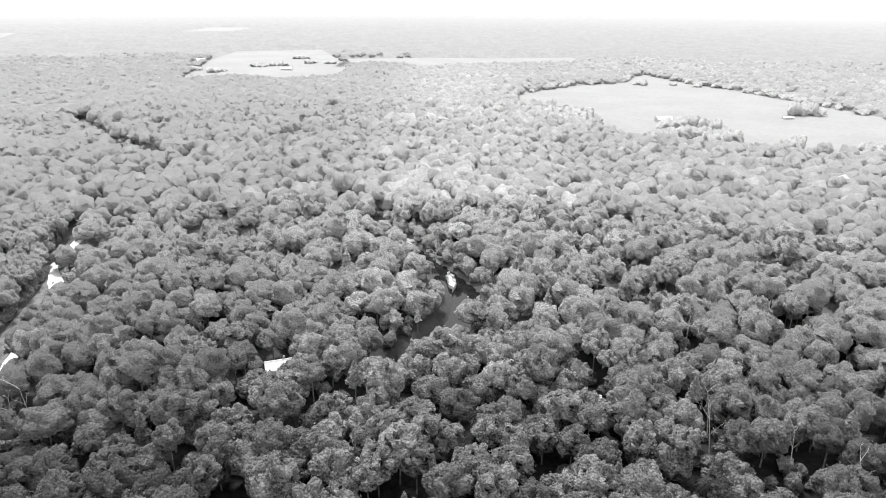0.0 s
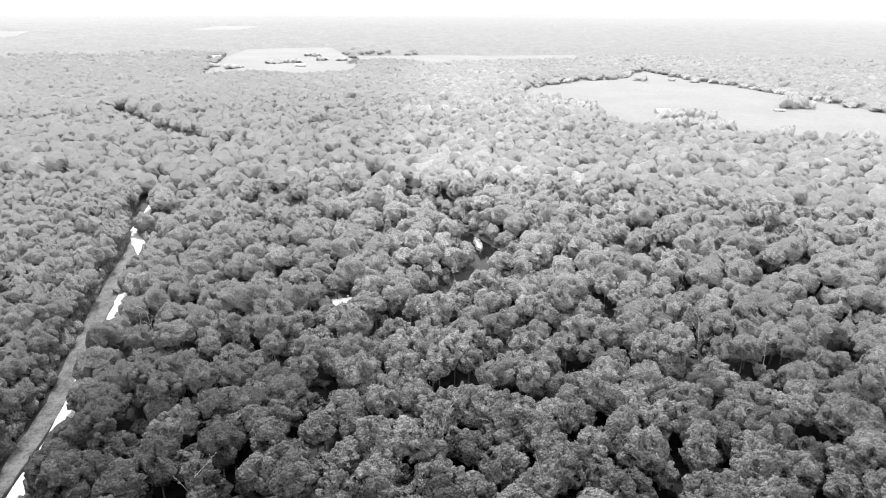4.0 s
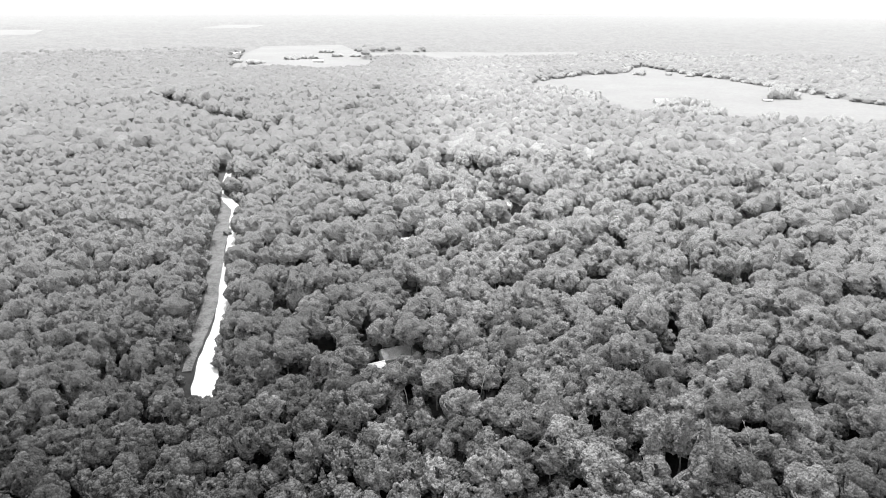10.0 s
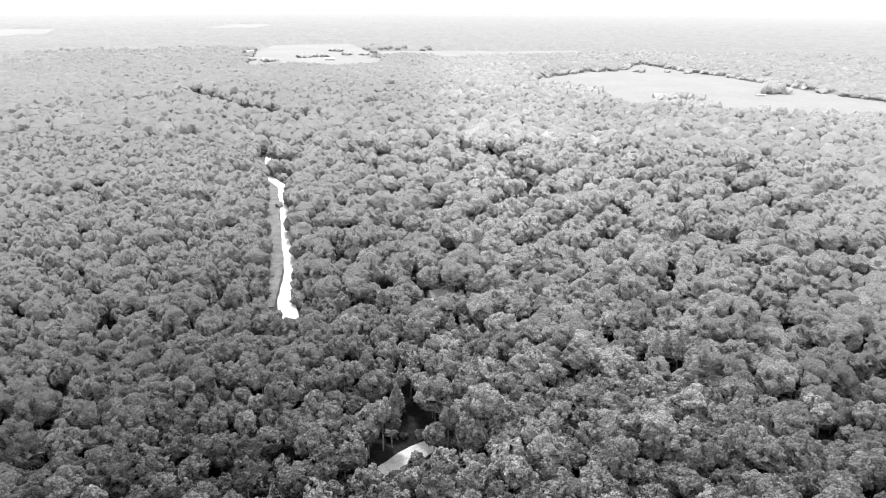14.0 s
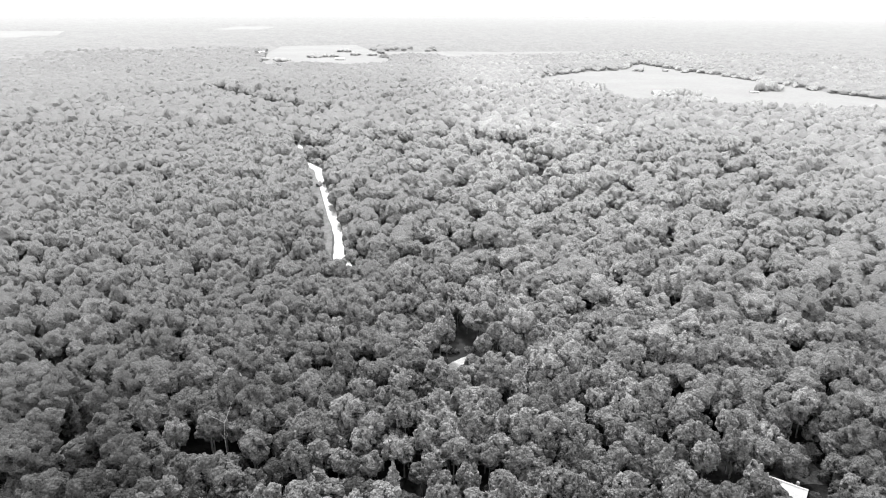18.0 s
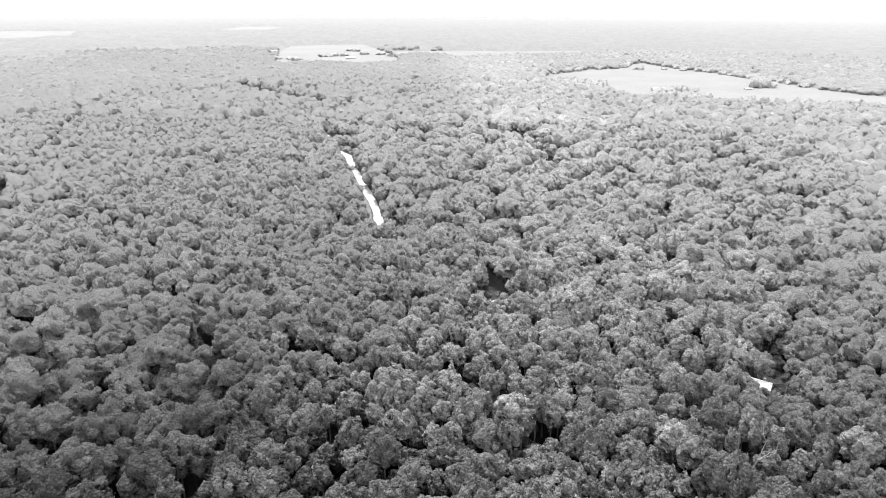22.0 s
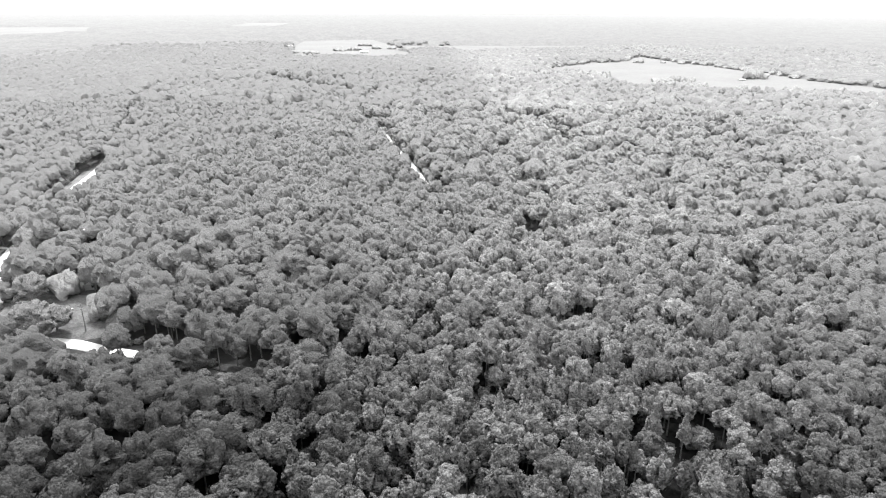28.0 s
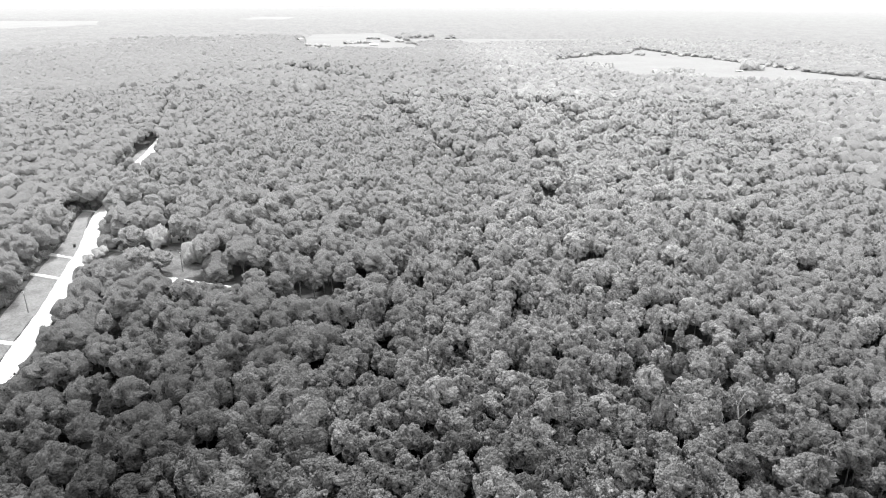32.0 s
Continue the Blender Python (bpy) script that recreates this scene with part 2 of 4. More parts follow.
SNAGS = [(-9, -129, 17, 0.5), (39, 18, 16, 0.42), (-17, -246, 15, 0.55), (-31, -253, 13, 0.5), (67, 146, 15, 0.5), (86, 141, 14, 0.15), (98, 130, 15, 0.45), (79, 203, 16, 0.2),
         (-18, 95, 16, 0.55), (-76, 72, 15, 0.6), (-119, 149, 14, 0.4), (-116, 152, 14, 0.35), (71, 157, 15, 0.35), (7, 76, 15, 0.25), (-202, 154, 14, 0.5), (-29, 49, 15, 0.45),
         (-50, 49, 15, 0.5), (-44, -237, 14, 0.5), (-124, -76, 14, 0.6)]


def distance(line, x, y):
    """Distance of points to a polyline."""
    best = np.full(np.shape(x), 1e9)
    for a, b in zip(line[:-1], line[1:]):
        dx, dy = b[0] - a[0], b[1] - a[1]
        u = np.clip(((x - a[0]) * dx + (y - a[1]) * dy) / (dx * dx + dy * dy), 0, 1)
        best = np.minimum(best, np.hypot(x - a[0] - u * dx, y - a[1] - u * dy))
    return best


def nearest(line, x, y):
    """Distance to a polyline, and the way from it to the points."""
    best, ox, oy = np.full(np.shape(x), 1e9), np.zeros(np.shape(x)), np.zeros(np.shape(x))
    for a, b in zip(line[:-1], line[1:]):
        dx, dy = b[0] - a[0], b[1] - a[1]
        u = np.clip(((x - a[0]) * dx + (y - a[1]) * dy) / (dx * dx + dy * dy), 0, 1)
        px, py = x - a[0] - u * dx, y - a[1] - u * dy
        d = np.hypot(px, py)
        ox, oy, best = np.where(d < best, px, ox), np.where(d < best, py, oy), np.minimum(d, best)
    return best, ox, oy


def inside(poly, x, y):
    hit = np.zeros(np.shape(x), bool)
    for (ax, ay), (bx, by) in zip(poly, poly[1:] + poly[:1]):
        if ay != by:
            hit ^= ((ay > y) != (by > y)) & (x < ax + (y - ay) * (bx - ax) / (by - ay))
    return hit


def bank(x, y):
    """Half the width of the open strip over the river."""
    return np.interp(y, [100, 150, 200, 225, 245, 265, 310, 340, 380, 405, 435, 465, 590, 635, 660], [2.8, 3.2, 4.8, 8.2, 10.5, 9.8, 5.6, 3.2, 2.2, 1.6, 2, 4.5, 4.5, 3, 0.5])


def land(x, y):
    """Height of the plain ground: it rises gently away from the river."""
    x = np.asarray(x, float)
    return 7.0 * np.clip((-x - 40) / 240, 0, 1) - 2.0 * np.clip((x + 40) / 120, 0, 1)


def ground(x, y):
    bed = np.clip(1 - (distance(RIVER, x, y) - bank(x, y) + 5) / 7, 0, 1)
    return land(x, y) - (3.5 + np.clip(land(x, y), 0, 4) * 0.5) * bed * bed * (3 - 2 * bed)


def mesh_object(name, verts, faces, mat, parent=None):
    me = bpy.data.meshes.new(name)
    me.from_pydata([tuple(v) for v in verts], [], [tuple(f) for f in faces])
    me.materials.append(mat)
    me.update()
    ob = new(name, me)
    if parent:
        ob.parent = parent
    return ob


def part(name, bm, mat, parent, label=""):
    me = bpy.data.meshes.new(name)
    bm.to_mesh(me)
    bm.free()
    me.materials.append(mat)
    ob = new(name, me)
    ob.parent = parent
    return tagged(ob, label)


# ---- ground ----
def steps(spans):
    out = [spans[0][0]]
    for a, b, s in spans:
        out += list(np.linspace(a, b, max(1, round((b - a) / s)) + 1)[1:])
    return np.array(out)


gx = steps([(-6000, -1500, 250), (-1500, -420, 60), (-420, 340, 4), (340, 800, 30), (800, 6000, 260)])
gy = steps([(-1500, -420, 60), (-420, 420, 4), (420, 720, 10), (720, 1800, 40), (1800, 11000, 260)])
GX, GY = np.meshgrid(gx, gy)
GZ = ground(GX, GY) + 0.12 * np.sin(GX * 0.21 + 1.3 * np.sin(GY * 0.11)) * np.sin(GY * 0.17)
w = len(gx)
quads = (np.arange(len(gy) - 1)[:, None] * w + np.arange(w - 1)[None]).ravel()
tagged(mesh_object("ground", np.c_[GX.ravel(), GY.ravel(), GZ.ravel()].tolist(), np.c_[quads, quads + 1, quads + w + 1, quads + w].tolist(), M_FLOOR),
       "leaf-littered forest floor, blackened to stand for shade under the trees", "ground", kind="structure")


def ribbon(name, line, mat, lift, label, category, parent=None):
    """A strip of ground surface along a line of (x, y, width), slightly crowned, with edges that run into the soil."""
    pts = []
    for a, b in zip(line[:-1], line[1:]):
        k = max(2, int(math.hypot(b[0] - a[0], b[1] - a[1]) / 4))
        pts += [tuple(a[i] + (b[i] - a[i]) * j / k for i in range(3)) for j in range(k)]
    pts.append(line[-1])
    rng = random.Random(len(line) * 7 + int(abs(line[0][0])))
    verts, faces, wob = [], [], [0.0, 0.0]
    for i, (x, y, wd) in enumerate(pts):
        a, b = pts[max(0, i - 1)], pts[min(len(pts) - 1, i + 1)]
        d = Vector((b[0] - a[0], b[1] - a[1])).normalized()
        nx, ny = -d.y, d.x
        wob = [0.5 * w + rng.uniform(-0.35, 0.35) for w in wob]
        for s, low in ((-0.5, -0.6), (-0.47, 0), (-0.2, 0.05), (0.2, 0.05), (0.47, 0), (0.5, -0.6)):
            o = s * wd + (wob[0] if s < -0.3 else wob[1] if s > 0.3 else 0)
            px, py = x + nx * o, y + ny * o
            verts.append((px, py, float(land(px, py)) + lift + low))
    for i in range(len(pts) - 1):
        for k in range(5):
            a = i * 6 + k
            faces.append((a + 1, a, a + 6, a + 7))
    return tagged(mesh_object(name, verts, faces, mat, parent), label, category, kind="structure")


def patch(name, poly, mat, lift, label, category, grow=10.0, under=0.0, rough=0.12):
    """A flat area of ground inside an outline, with a wandering edge."""
    rng = random.Random(int(abs(poly[0][0]) * 3))
    mx, my = sum(p[0] for p in poly) / len(poly), sum(p[1] for p in poly) / len(poly)
    poly = [(x + under * (x - mx) / math.hypot(x - mx, y - my), y + under * (y - my) / math.hypot(x - mx, y - my)) for x, y in poly]
    ring = []
    for (ax, ay), (bx, by) in zip(poly, poly[1:] + poly[:1]):
        k = max(1, int(math.hypot(bx - ax, by - ay) / grow))
        for j in range(k):
            ring.append((ax + (bx - ax) * j / k + rng.uniform(-rough, rough) * grow, ay + (by - ay) * j / k + rng.uniform(-rough, rough) * grow))
    bm = bmesh.new()
    top = [bm.verts.new((x, y, float(land(x, y)) + lift)) for x, y in ring]
    bmesh.ops.triangulate(bm, faces=[bm.faces.new(top)])
    for _ in range(5):
        long = [e for e in bm.edges if e.calc_length() > 4 * grow]
        if not long:
            break
        bmesh.ops.subdivide_edges(bm, edges=long, cuts=1)
        bmesh.ops.triangulate(bm, faces=[f for f in bm.faces if len(f.verts) > 3])
    for v in bm.verts:
        v.co.z = float(land(v.co.x, v.co.y)) + lift
    skirt = bmesh.ops.extrude_edge_only(bm, edges=[e for e in bm.edges if e.is_boundary])["geom"]
    for v in skirt:
        if isinstance(v, bmesh.types.BMVert):
            v.co.z -= lift + 0.6
    bmesh.ops.recalc_face_normals(bm, faces=bm.faces)
    if sum(f.normal.z * f.calc_area() for f in bm.faces) < 0:
        bmesh.ops.reverse_faces(bm, faces=bm.faces)
    me = bpy.data.meshes.new(name)
    bm.to_mesh(me)
    bm.free()
    me.materials.append(mat)
    return tagged(new(name, me), label, category, kind="structure")


rv, rf = [], []
for i, (x, y) in enumerate(RIVER):
    a, b = RIVER[max(0, i - 1)], RIVER[min(len(RIVER) - 1, i + 1)]
    d = Vector((b[0] - a[0], b[1] - a[1])).normalized()
    z = float(land(x, y)) - 2.6
    half = float(bank(x, y)) + 2
    rv += [(x + d.y * half, y - d.x * half, z), (x - d.y * half, y + d.x * half, z)]
    if i:
        rf.append((2 * i - 2, 2 * i - 1, 2 * i + 1, 2 * i))
tagged(mesh_object("water", rv, rf, M_WATER), "still dark river water reflecting the pale sky", "river", kind="structure")

# Pale patches laid in place of the sky's bright reflection on the water.
for spot in ([(-29, 321), (-25, 324), (-18, 318), (-20, 315), (-25, 317)], [(-13, 307), (-11, 308), (-5, 295), (-6, 291), (-9, 298)], [(-3, 278), (-1, 279), (1, 266), (0, 260), (-2, 266)]):
    patch("sandbar", spot, M_SAND, -2.35, "small bright patch standing in for sky glint along the river bank", "sandbar", 1.6, rough=0.6)
ribbon("road_verge", VERGE_A, M_ROUGH, 0.2, "rough grey grass verge beside the sand road", "verge")
ribbon("road", ROAD_A, M_SAND, 0.32, "bright pale sand road through the forest", "road")
ribbon("road_verge", VERGE_B, M_GRASS, 0.2, "wide mown grass verge beside the pale road", "verge")
ribbon("road", ROAD_B, M_SAND, 0.32, "bright pale road running straight past driveways", "road")
ribbon("driveway", LANE_A[:6], M_SAND, 0.3, "pale sand driveway from the road to the trees", "driveway")
ribbon("forest_track", LANE_A[5:], M_YARD, 0.3, "overgrown track between the trees, darkened for the shade there", "track")
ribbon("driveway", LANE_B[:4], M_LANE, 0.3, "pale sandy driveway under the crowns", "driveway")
ribbon("forest_track", LANE_B[3:], M_YARD, 0.3, "overgrown track between the trees, darkened for the shade there", "track")
ribbon("forest_track", LANE_C[:4], M_YARD, 0.26, "overgrown track between the trees, darkened for the shade there", "track")
ribbon("driveway", LANE_C[3:], M_LANE, 0.3, "narrow sandy forest lane", "driveway")
for cx, cy, cr in ((-166, -154, 3.2), (-94, -164, 2.4), (-40, 22, 1.8), (-22, 12, 2.2), (0, 10, 2.0), (19, 7, 1.6), (-52, 24, 1.4), (54, -12, 1.5), (-21, -198, 2.4), (-196, -32, 2.5)):
    patch("bare_sand", [(cx + cr * math.cos(k) * (1 + 0.3 * math.sin(k * 3 + cx)), cy + cr * math.sin(k)) for k in (0, 0.9, 1.8, 2.7, 3.6, 4.5, 5.4)], M_SAND, 0.42,
          "small bare patch of pale sand among the trees", "sand", 2)
for s in STUBS:
    ribbon("driveway", [(x, y, w * 0.75) for x, y, w in s], M_SAND, 0.36, "short pale driveway crossing the grass verge", "driveway")
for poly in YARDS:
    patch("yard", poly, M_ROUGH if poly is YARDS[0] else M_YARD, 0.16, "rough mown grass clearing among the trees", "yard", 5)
patch("field", FIELD_A, M_FIELD, 0.9, "large smooth pale mown field bordered by woods", "field", under=14)
patch("field", FIELD_B, M_FIELD, 0.9, "distant pale field with scattered tree clumps", "field", under=20)
patch("field", FIELD_C, M_FIELD, 0.9, "narrow pale field strip behind the woods", "field")
for poly in (FIELD_D, FIELD_E, FIELD_F):
    patch("field", poly, M_FIELD, 4.0, "very distant pale field strip", "field", 60, 10)


# ---- trees ----
LX, LY = 0.325, -0.946


def closed_crown(r, around, rows, boughs, kind, rugged):
    """A closed crown of radius 1 and height 1: rounded boughs that bulge out of one another.
    Returns the corners, smooth normals and the bough of each triangle."""
    low, plump = {"round": (2.25, 0.30), "wide": (2.1, 0.27), "tall": (2.35, 0.32)}[kind]
    th = np.linspace(0, low, rows + 1)[:, None]
    ph = np.arange(around)[None] * 6.2832 / around + 0.5 * (np.arange(rows + 1)[:, None] % 2) * 6.2832 / around
    ph = ph + r.uniform(-0.28, 0.28, ph.shape) * 6.2832 / around
    th = th + r.uniform(-0.2, 0.2, ph.shape) * low / rows * (th > 0)
    d = np.stack([np.sin(th) * np.cos(ph), np.sin(th) * np.sin(ph), np.cos(th) * np.ones_like(ph)], -1)
    d[0] = (0, 0, 1)
    up = 1 - (1 - math.cos(low)) * (np.arange(boughs) + r.random(boughs)) / boughs
    turn = np.arange(boughs) * 2.39996 + r.random(boughs) * 0.9
    flat = np.sqrt(np.clip(1 - up * up, 0, 1))
    peak = np.c_[flat * np.cos(turn), flat * np.sin(turn), up]
    lump = 1 + 0.14 * np.sin(turn * 2 + r.random() * 6) * flat + 0.1 * np.sin(turn * 3 + r.random() * 6) * flat
    reach = r.uniform(0.5, 0.8, boughs) * lump * (1 - 0.12 * np.clip(-up, 0, 1))
    ball = plump * math.sqrt(24 / boughs) ** 0.8 * r.uniform(0.75, 1.25, boughs)
    along = d @ peak.T * reach
    hit = ball ** 2 - (reach ** 2 - along ** 2)
    out = np.where(hit > 0, along + np.sqrt(np.maximum(hit, 0)), 0)
    own = out.argmax(-1)
    size = np.maximum(out.max(-1), 0.45) + r.uniform(-rugged, rugged, d.shape[:2])
    size[0], own[0] = size[0].mean(), own[0, 0]
    p = d * size[..., None] * (1, 1, 0.56) + (0, 0, 0.42)
    east, south = np.roll(p, -1, 1) - np.roll(p, 1, 1), np.gradient(p, axis=0)
    n = np.cross(south, east)
    n /= np.linalg.norm(n, axis=-1)[..., None] + 1e-9
    n[0] = (0, 0, 1)
    n *= np.sign((n * d).sum(-1))[..., None]
    i, j = np.meshgrid(np.arange(rows), np.arange(around), indexing="ij")
    i, j, k = i.ravel(), j.ravel(), (j.ravel() + 1) % around
    one, two = (np.stack([i, i + 1, i + 1]), np.stack([j, j, k])), (np.stack([i, i + 1, i]), np.stack([j, k, k]))
    pick = (np.concatenate([one[0], two[0][:, i > 0]], 1).T, np.concatenate([one[1], two[1][:, i > 0]], 1).T)
    # Each bough is rounded about its own middle; a little of the whole crown's slope stays.
    middle = peak * reach[:, None] * (1, 1, 0.56) + (0, 0, 0.42)
    who = own[pick][np.arange(len(pick[0])), r.integers(0, 3, len(pick[0]))]
    curve = (p[pick] - middle[who][:, None]) / (1, 1, 0.7)
    curve /= np.linalg.norm(curve, axis=-1)[..., None] + 1e-9
    curve = curve * 0.8 + n[pick] * 0.3 + (0, 0, 0.15) if boughs > 20 else curve * 0.3 + n[pick] * 0.8 + (0, 0, 0.2)
    return p[pick], curve, who, p.reshape(-1, 3), n.reshape(-1, 3)


def crown(kind, sprays, boughs, seed, size, around, rows):
    """A crown of radius 1 and height 1: rounded boughs with loose leaf sprays standing off them, or the tiers of a conifer.
    Returns the corners, the normals and the shades of its triangles."""
    r = np.random.default_rng(seed)
    if kind == "conifer":
        tiers = max(4, rows)
        tri, nrm, own = [], [], []
        for t in range(tiers):
            u = t / tiers
            wide, z, sides = (1 - u) ** 0.8 * r.uniform(0.75, 1.0), 0.1 + 0.8 * u, max(6, around // 2)
            a = np.arange(sides) * 6.2832 / sides + r.random() * 6
            far = wide * r.uniform(0.6, 1.15, sides)
            rim = np.c_[np.cos(a) * far, np.sin(a) * far, z + r.uniform(-0.05, 0.02, sides)]
            tip = np.array((0, 0, z + 0.3 * (1.15 - u)))
            for q in range(sides):
                tri.append((tip, rim[q], rim[(q + 1) % sides]))
                nrm.append([(math.cos(a[q]) * 0.6, math.sin(a[q]) * 0.6, 0.7)] * 3)
                own.append(r.uniform(0.8, 1.2))
        return np.array(tri, np.float32), np.array(nrm, np.float32), np.array(own)
    tri, nrm, who, spots, lean = closed_crown(r, around, rows, boughs, kind, 0.06 if around > 14 else 0.04)
    shade = r.uniform(0.82, 1.22, boughs)
    own = shade[who]
    if sprays:
        pick = r.integers(around, len(spots), sprays)
        face = lean[pick] + (0, 0, 0.3) + r.normal(size=(sprays, 3)) * 0.35
        face /= np.linalg.norm(face, axis=1)[:, None]
        pos = spots[pick] + r.normal(size=(sprays, 3)) * (0.04, 0.04, 0.02) + lean[pick] * 0.04
        side = np.cross(face, r.normal(size=(sprays, 3)))
        side /= np.linalg.norm(side, axis=1)[:, None]
        other = np.cross(face, side) * (1, 1, 0.6)
        w = size * r.uniform(0.6, 1.3, (sprays, 1))
        tips = np.stack([pos + side * w, pos - side * w * 0.6 + other * w * 0.85, pos - side * w * 0.5 - other * w * 0.8], 1)
        tri, nrm = np.concatenate([tri, tips]), np.concatenate([nrm, np.repeat((lean[pick] + (0, 0, 0.3))[:, None], 3, 1)])
        own = np.r_[own, r.uniform(0.85, 1.25, sprays)]
    return tri.astype(np.float32), nrm.astype(np.float32), own


def leaf_mesh(name, tri, nrm, tints, mat=M_LEAF):
    """One mesh of loose triangles with given normals and a tint per triangle."""
    k = len(tri)
    me = bpy.data.meshes.new(name)
    me.vertices.add(3 * k)
    me.loops.add(3 * k)
    me.polygons.add(k)
    me.vertices.foreach_set("co", tri.reshape(-1))
    me.loops.foreach_set("vertex_index", np.arange(3 * k, dtype=np.int32))
    me.polygons.foreach_set("loop_start", np.arange(0, 3 * k, 3, dtype=np.int32))
    me.polygons.foreach_set("use_smooth", np.ones(k, bool))
    me.update(calc_edges=True)
    a = me.attributes.new("tint", "FLOAT", "POINT")
    a.data.foreach_set("value", np.repeat(tints, 3).astype(np.float32))
    n = nrm.reshape(-1, 3)
    me.normals_split_custom_set_from_vertices(n / np.linalg.norm(n, axis=1)[:, None])
    me.materials.append(mat)
    return me


rng = np.random.default_rng(11)


def scatter(x0, x1, y0, y1, step):
    """Uneven rows of places."""
    nx, ny = int((x1 - x0) / step), int((y1 - y0) / (step * 0.866))
    i, j = np.meshgrid(np.arange(nx), np.arange(ny))
    x = x0 + (i + 0.5 * (j % 2)) * step + rng.uniform(-0.36, 0.36, i.shape) * step
    y = y0 + j * step * 0.866 + rng.uniform(-0.36, 0.36, i.shape) * step
    return x.ravel(), y.ravel()


STATIONS = [(-0.325 * 386 * u, -386 * u) for u in np.linspace(0, 1, 13)]


def nearness(x, y):
    """How near the flight has a place in view; very far where it never comes into view."""
    best = np.full(np.shape(x), 1e9)
    for cx, cy in STATIONS:
        ahead = y - cy
        view = (np.abs(x - cx) < 0.68 * ahead + 36) & (ahead > 88)
        best = np.where(view, np.minimum(best, np.sqrt((x - cx) ** 2 + ahead ** 2 + 100 ** 2)), best)
    return best


def open_ground(x, y):
    """Whether a tree may stand here."""
    ok = distance(RIVER, x, y) > bank(x, y)
    for line, extra in ((ROAD_A, 1.7), (VERGE_A, 0.9), (ROAD_B, 4.6), (VERGE_B, 1.2), (LANE_A[:6], 2.0), (LANE_B[:4], 0.5), (LANE_C[3:], 0.6)):
        near = distance(line, x, y)
        width = np.interp(y, *zip(*sorted((p[1], p[2]) for p in line))) if line[0] is not LANE_A[0] else 4.5
        if line is ROAD_B or line is VERGE_B:
            # Trees crowd the road on the bend so that it is hidden from the camera.
            bend = (y > -50) & (y < 8)
            width, extra = np.where((y > 105) | bend, 0.5, width), np.where(bend, 0.5, extra)
        ok &= near > width / 2 + np.where(y > 112, np.minimum(extra, 0.8 if line is VERGE_A else 1.8), extra)
    for line in (LANE_A[5:], LANE_B[3:], LANE_C[:4]):
        ok &= distance(line, x, y) > 1.3
    for poly in (FIELD_A, FIELD_B, FIELD_C, FIELD_D, FIELD_E, FIELD_F):
        ok &= ~inside(poly, x, y)
    for poly in YARDS:
        ok &= ~inside(poly, x, y) | (rng.random(np.shape(x)) < (0 if poly is YARDS[0] else 0.25 if poly[0] in ((-66, 144), (8, -78)) else 0.6))
    for cx, cy, cr in GAPS:
        ok &= np.hypot(x - cx, y - cy) > cr
    for cx, cy, cr, _ in PALE + PINES:
        ok &= (np.hypot(x - cx, y - cy) > cr * 0.9 + 2.6) & (np.hypot(x - cx - 1.5, y - cy + 4.5) > 4.2)
    for cx, cy, _, _ in SNAGS:
        ok &= (np.hypot(x - cx, y - cy) > 3.6) & (np.hypot(x - cx - 1.2, y - cy + 4) > 4)
    return ok


def smooth_noise(x, y, s, seed):
    a = np.sin(x / s * 1.3 + seed) + np.sin(y / s * 1.1 + seed * 2.1) + np.sin((x + y) / s * 0.7 + seed * 0.7) + np.sin((x - 1.7 * y) / s * 0.45 + seed * 1.9)
    return a / 4


LEVELS = [  # reach from, to, spacing factor, loose sprays, boughs, spray size, corners around, rows
    (0, 210, 1.0, 36, 46, 0.06, 27, 11),
    (210, 370, 1.0, 10, 34, 0.075, 19, 8),
    (370, 730, 1.0, 0, 18, 0.11, 12, 5),
    (730, 1450, 1.1, 0, 9, 0.13, 8, 4),
    (1e8, 2e9, 1.3, 0, 8, 0.1, 7, 3),  # beside and behind the view
]
HOMES = [(-57, 187), (-62, 160), (-51, 142), (43, 174), (54, 178), (-62, 69), (-56, 77), (14, -84), (-246, -90), (-236, -88), (-265, -54), (-203, -36), (-118, -3)]
LOW = [(-166, -165, 9), (-94, -172, 7), (-70, -36, 8), (-148, 228, 9), (-57, 178, 7), (-60, 171, 7), (-58, 66, 5), (12, -93, 7), (-262, -62, 6), (-258, -69, 6), (-262, -60, 7), (-66, 150, 7), (-254, -116, 9), (-222, -156, 9), (-230, -160, 8)]
heroes, covers = [], []
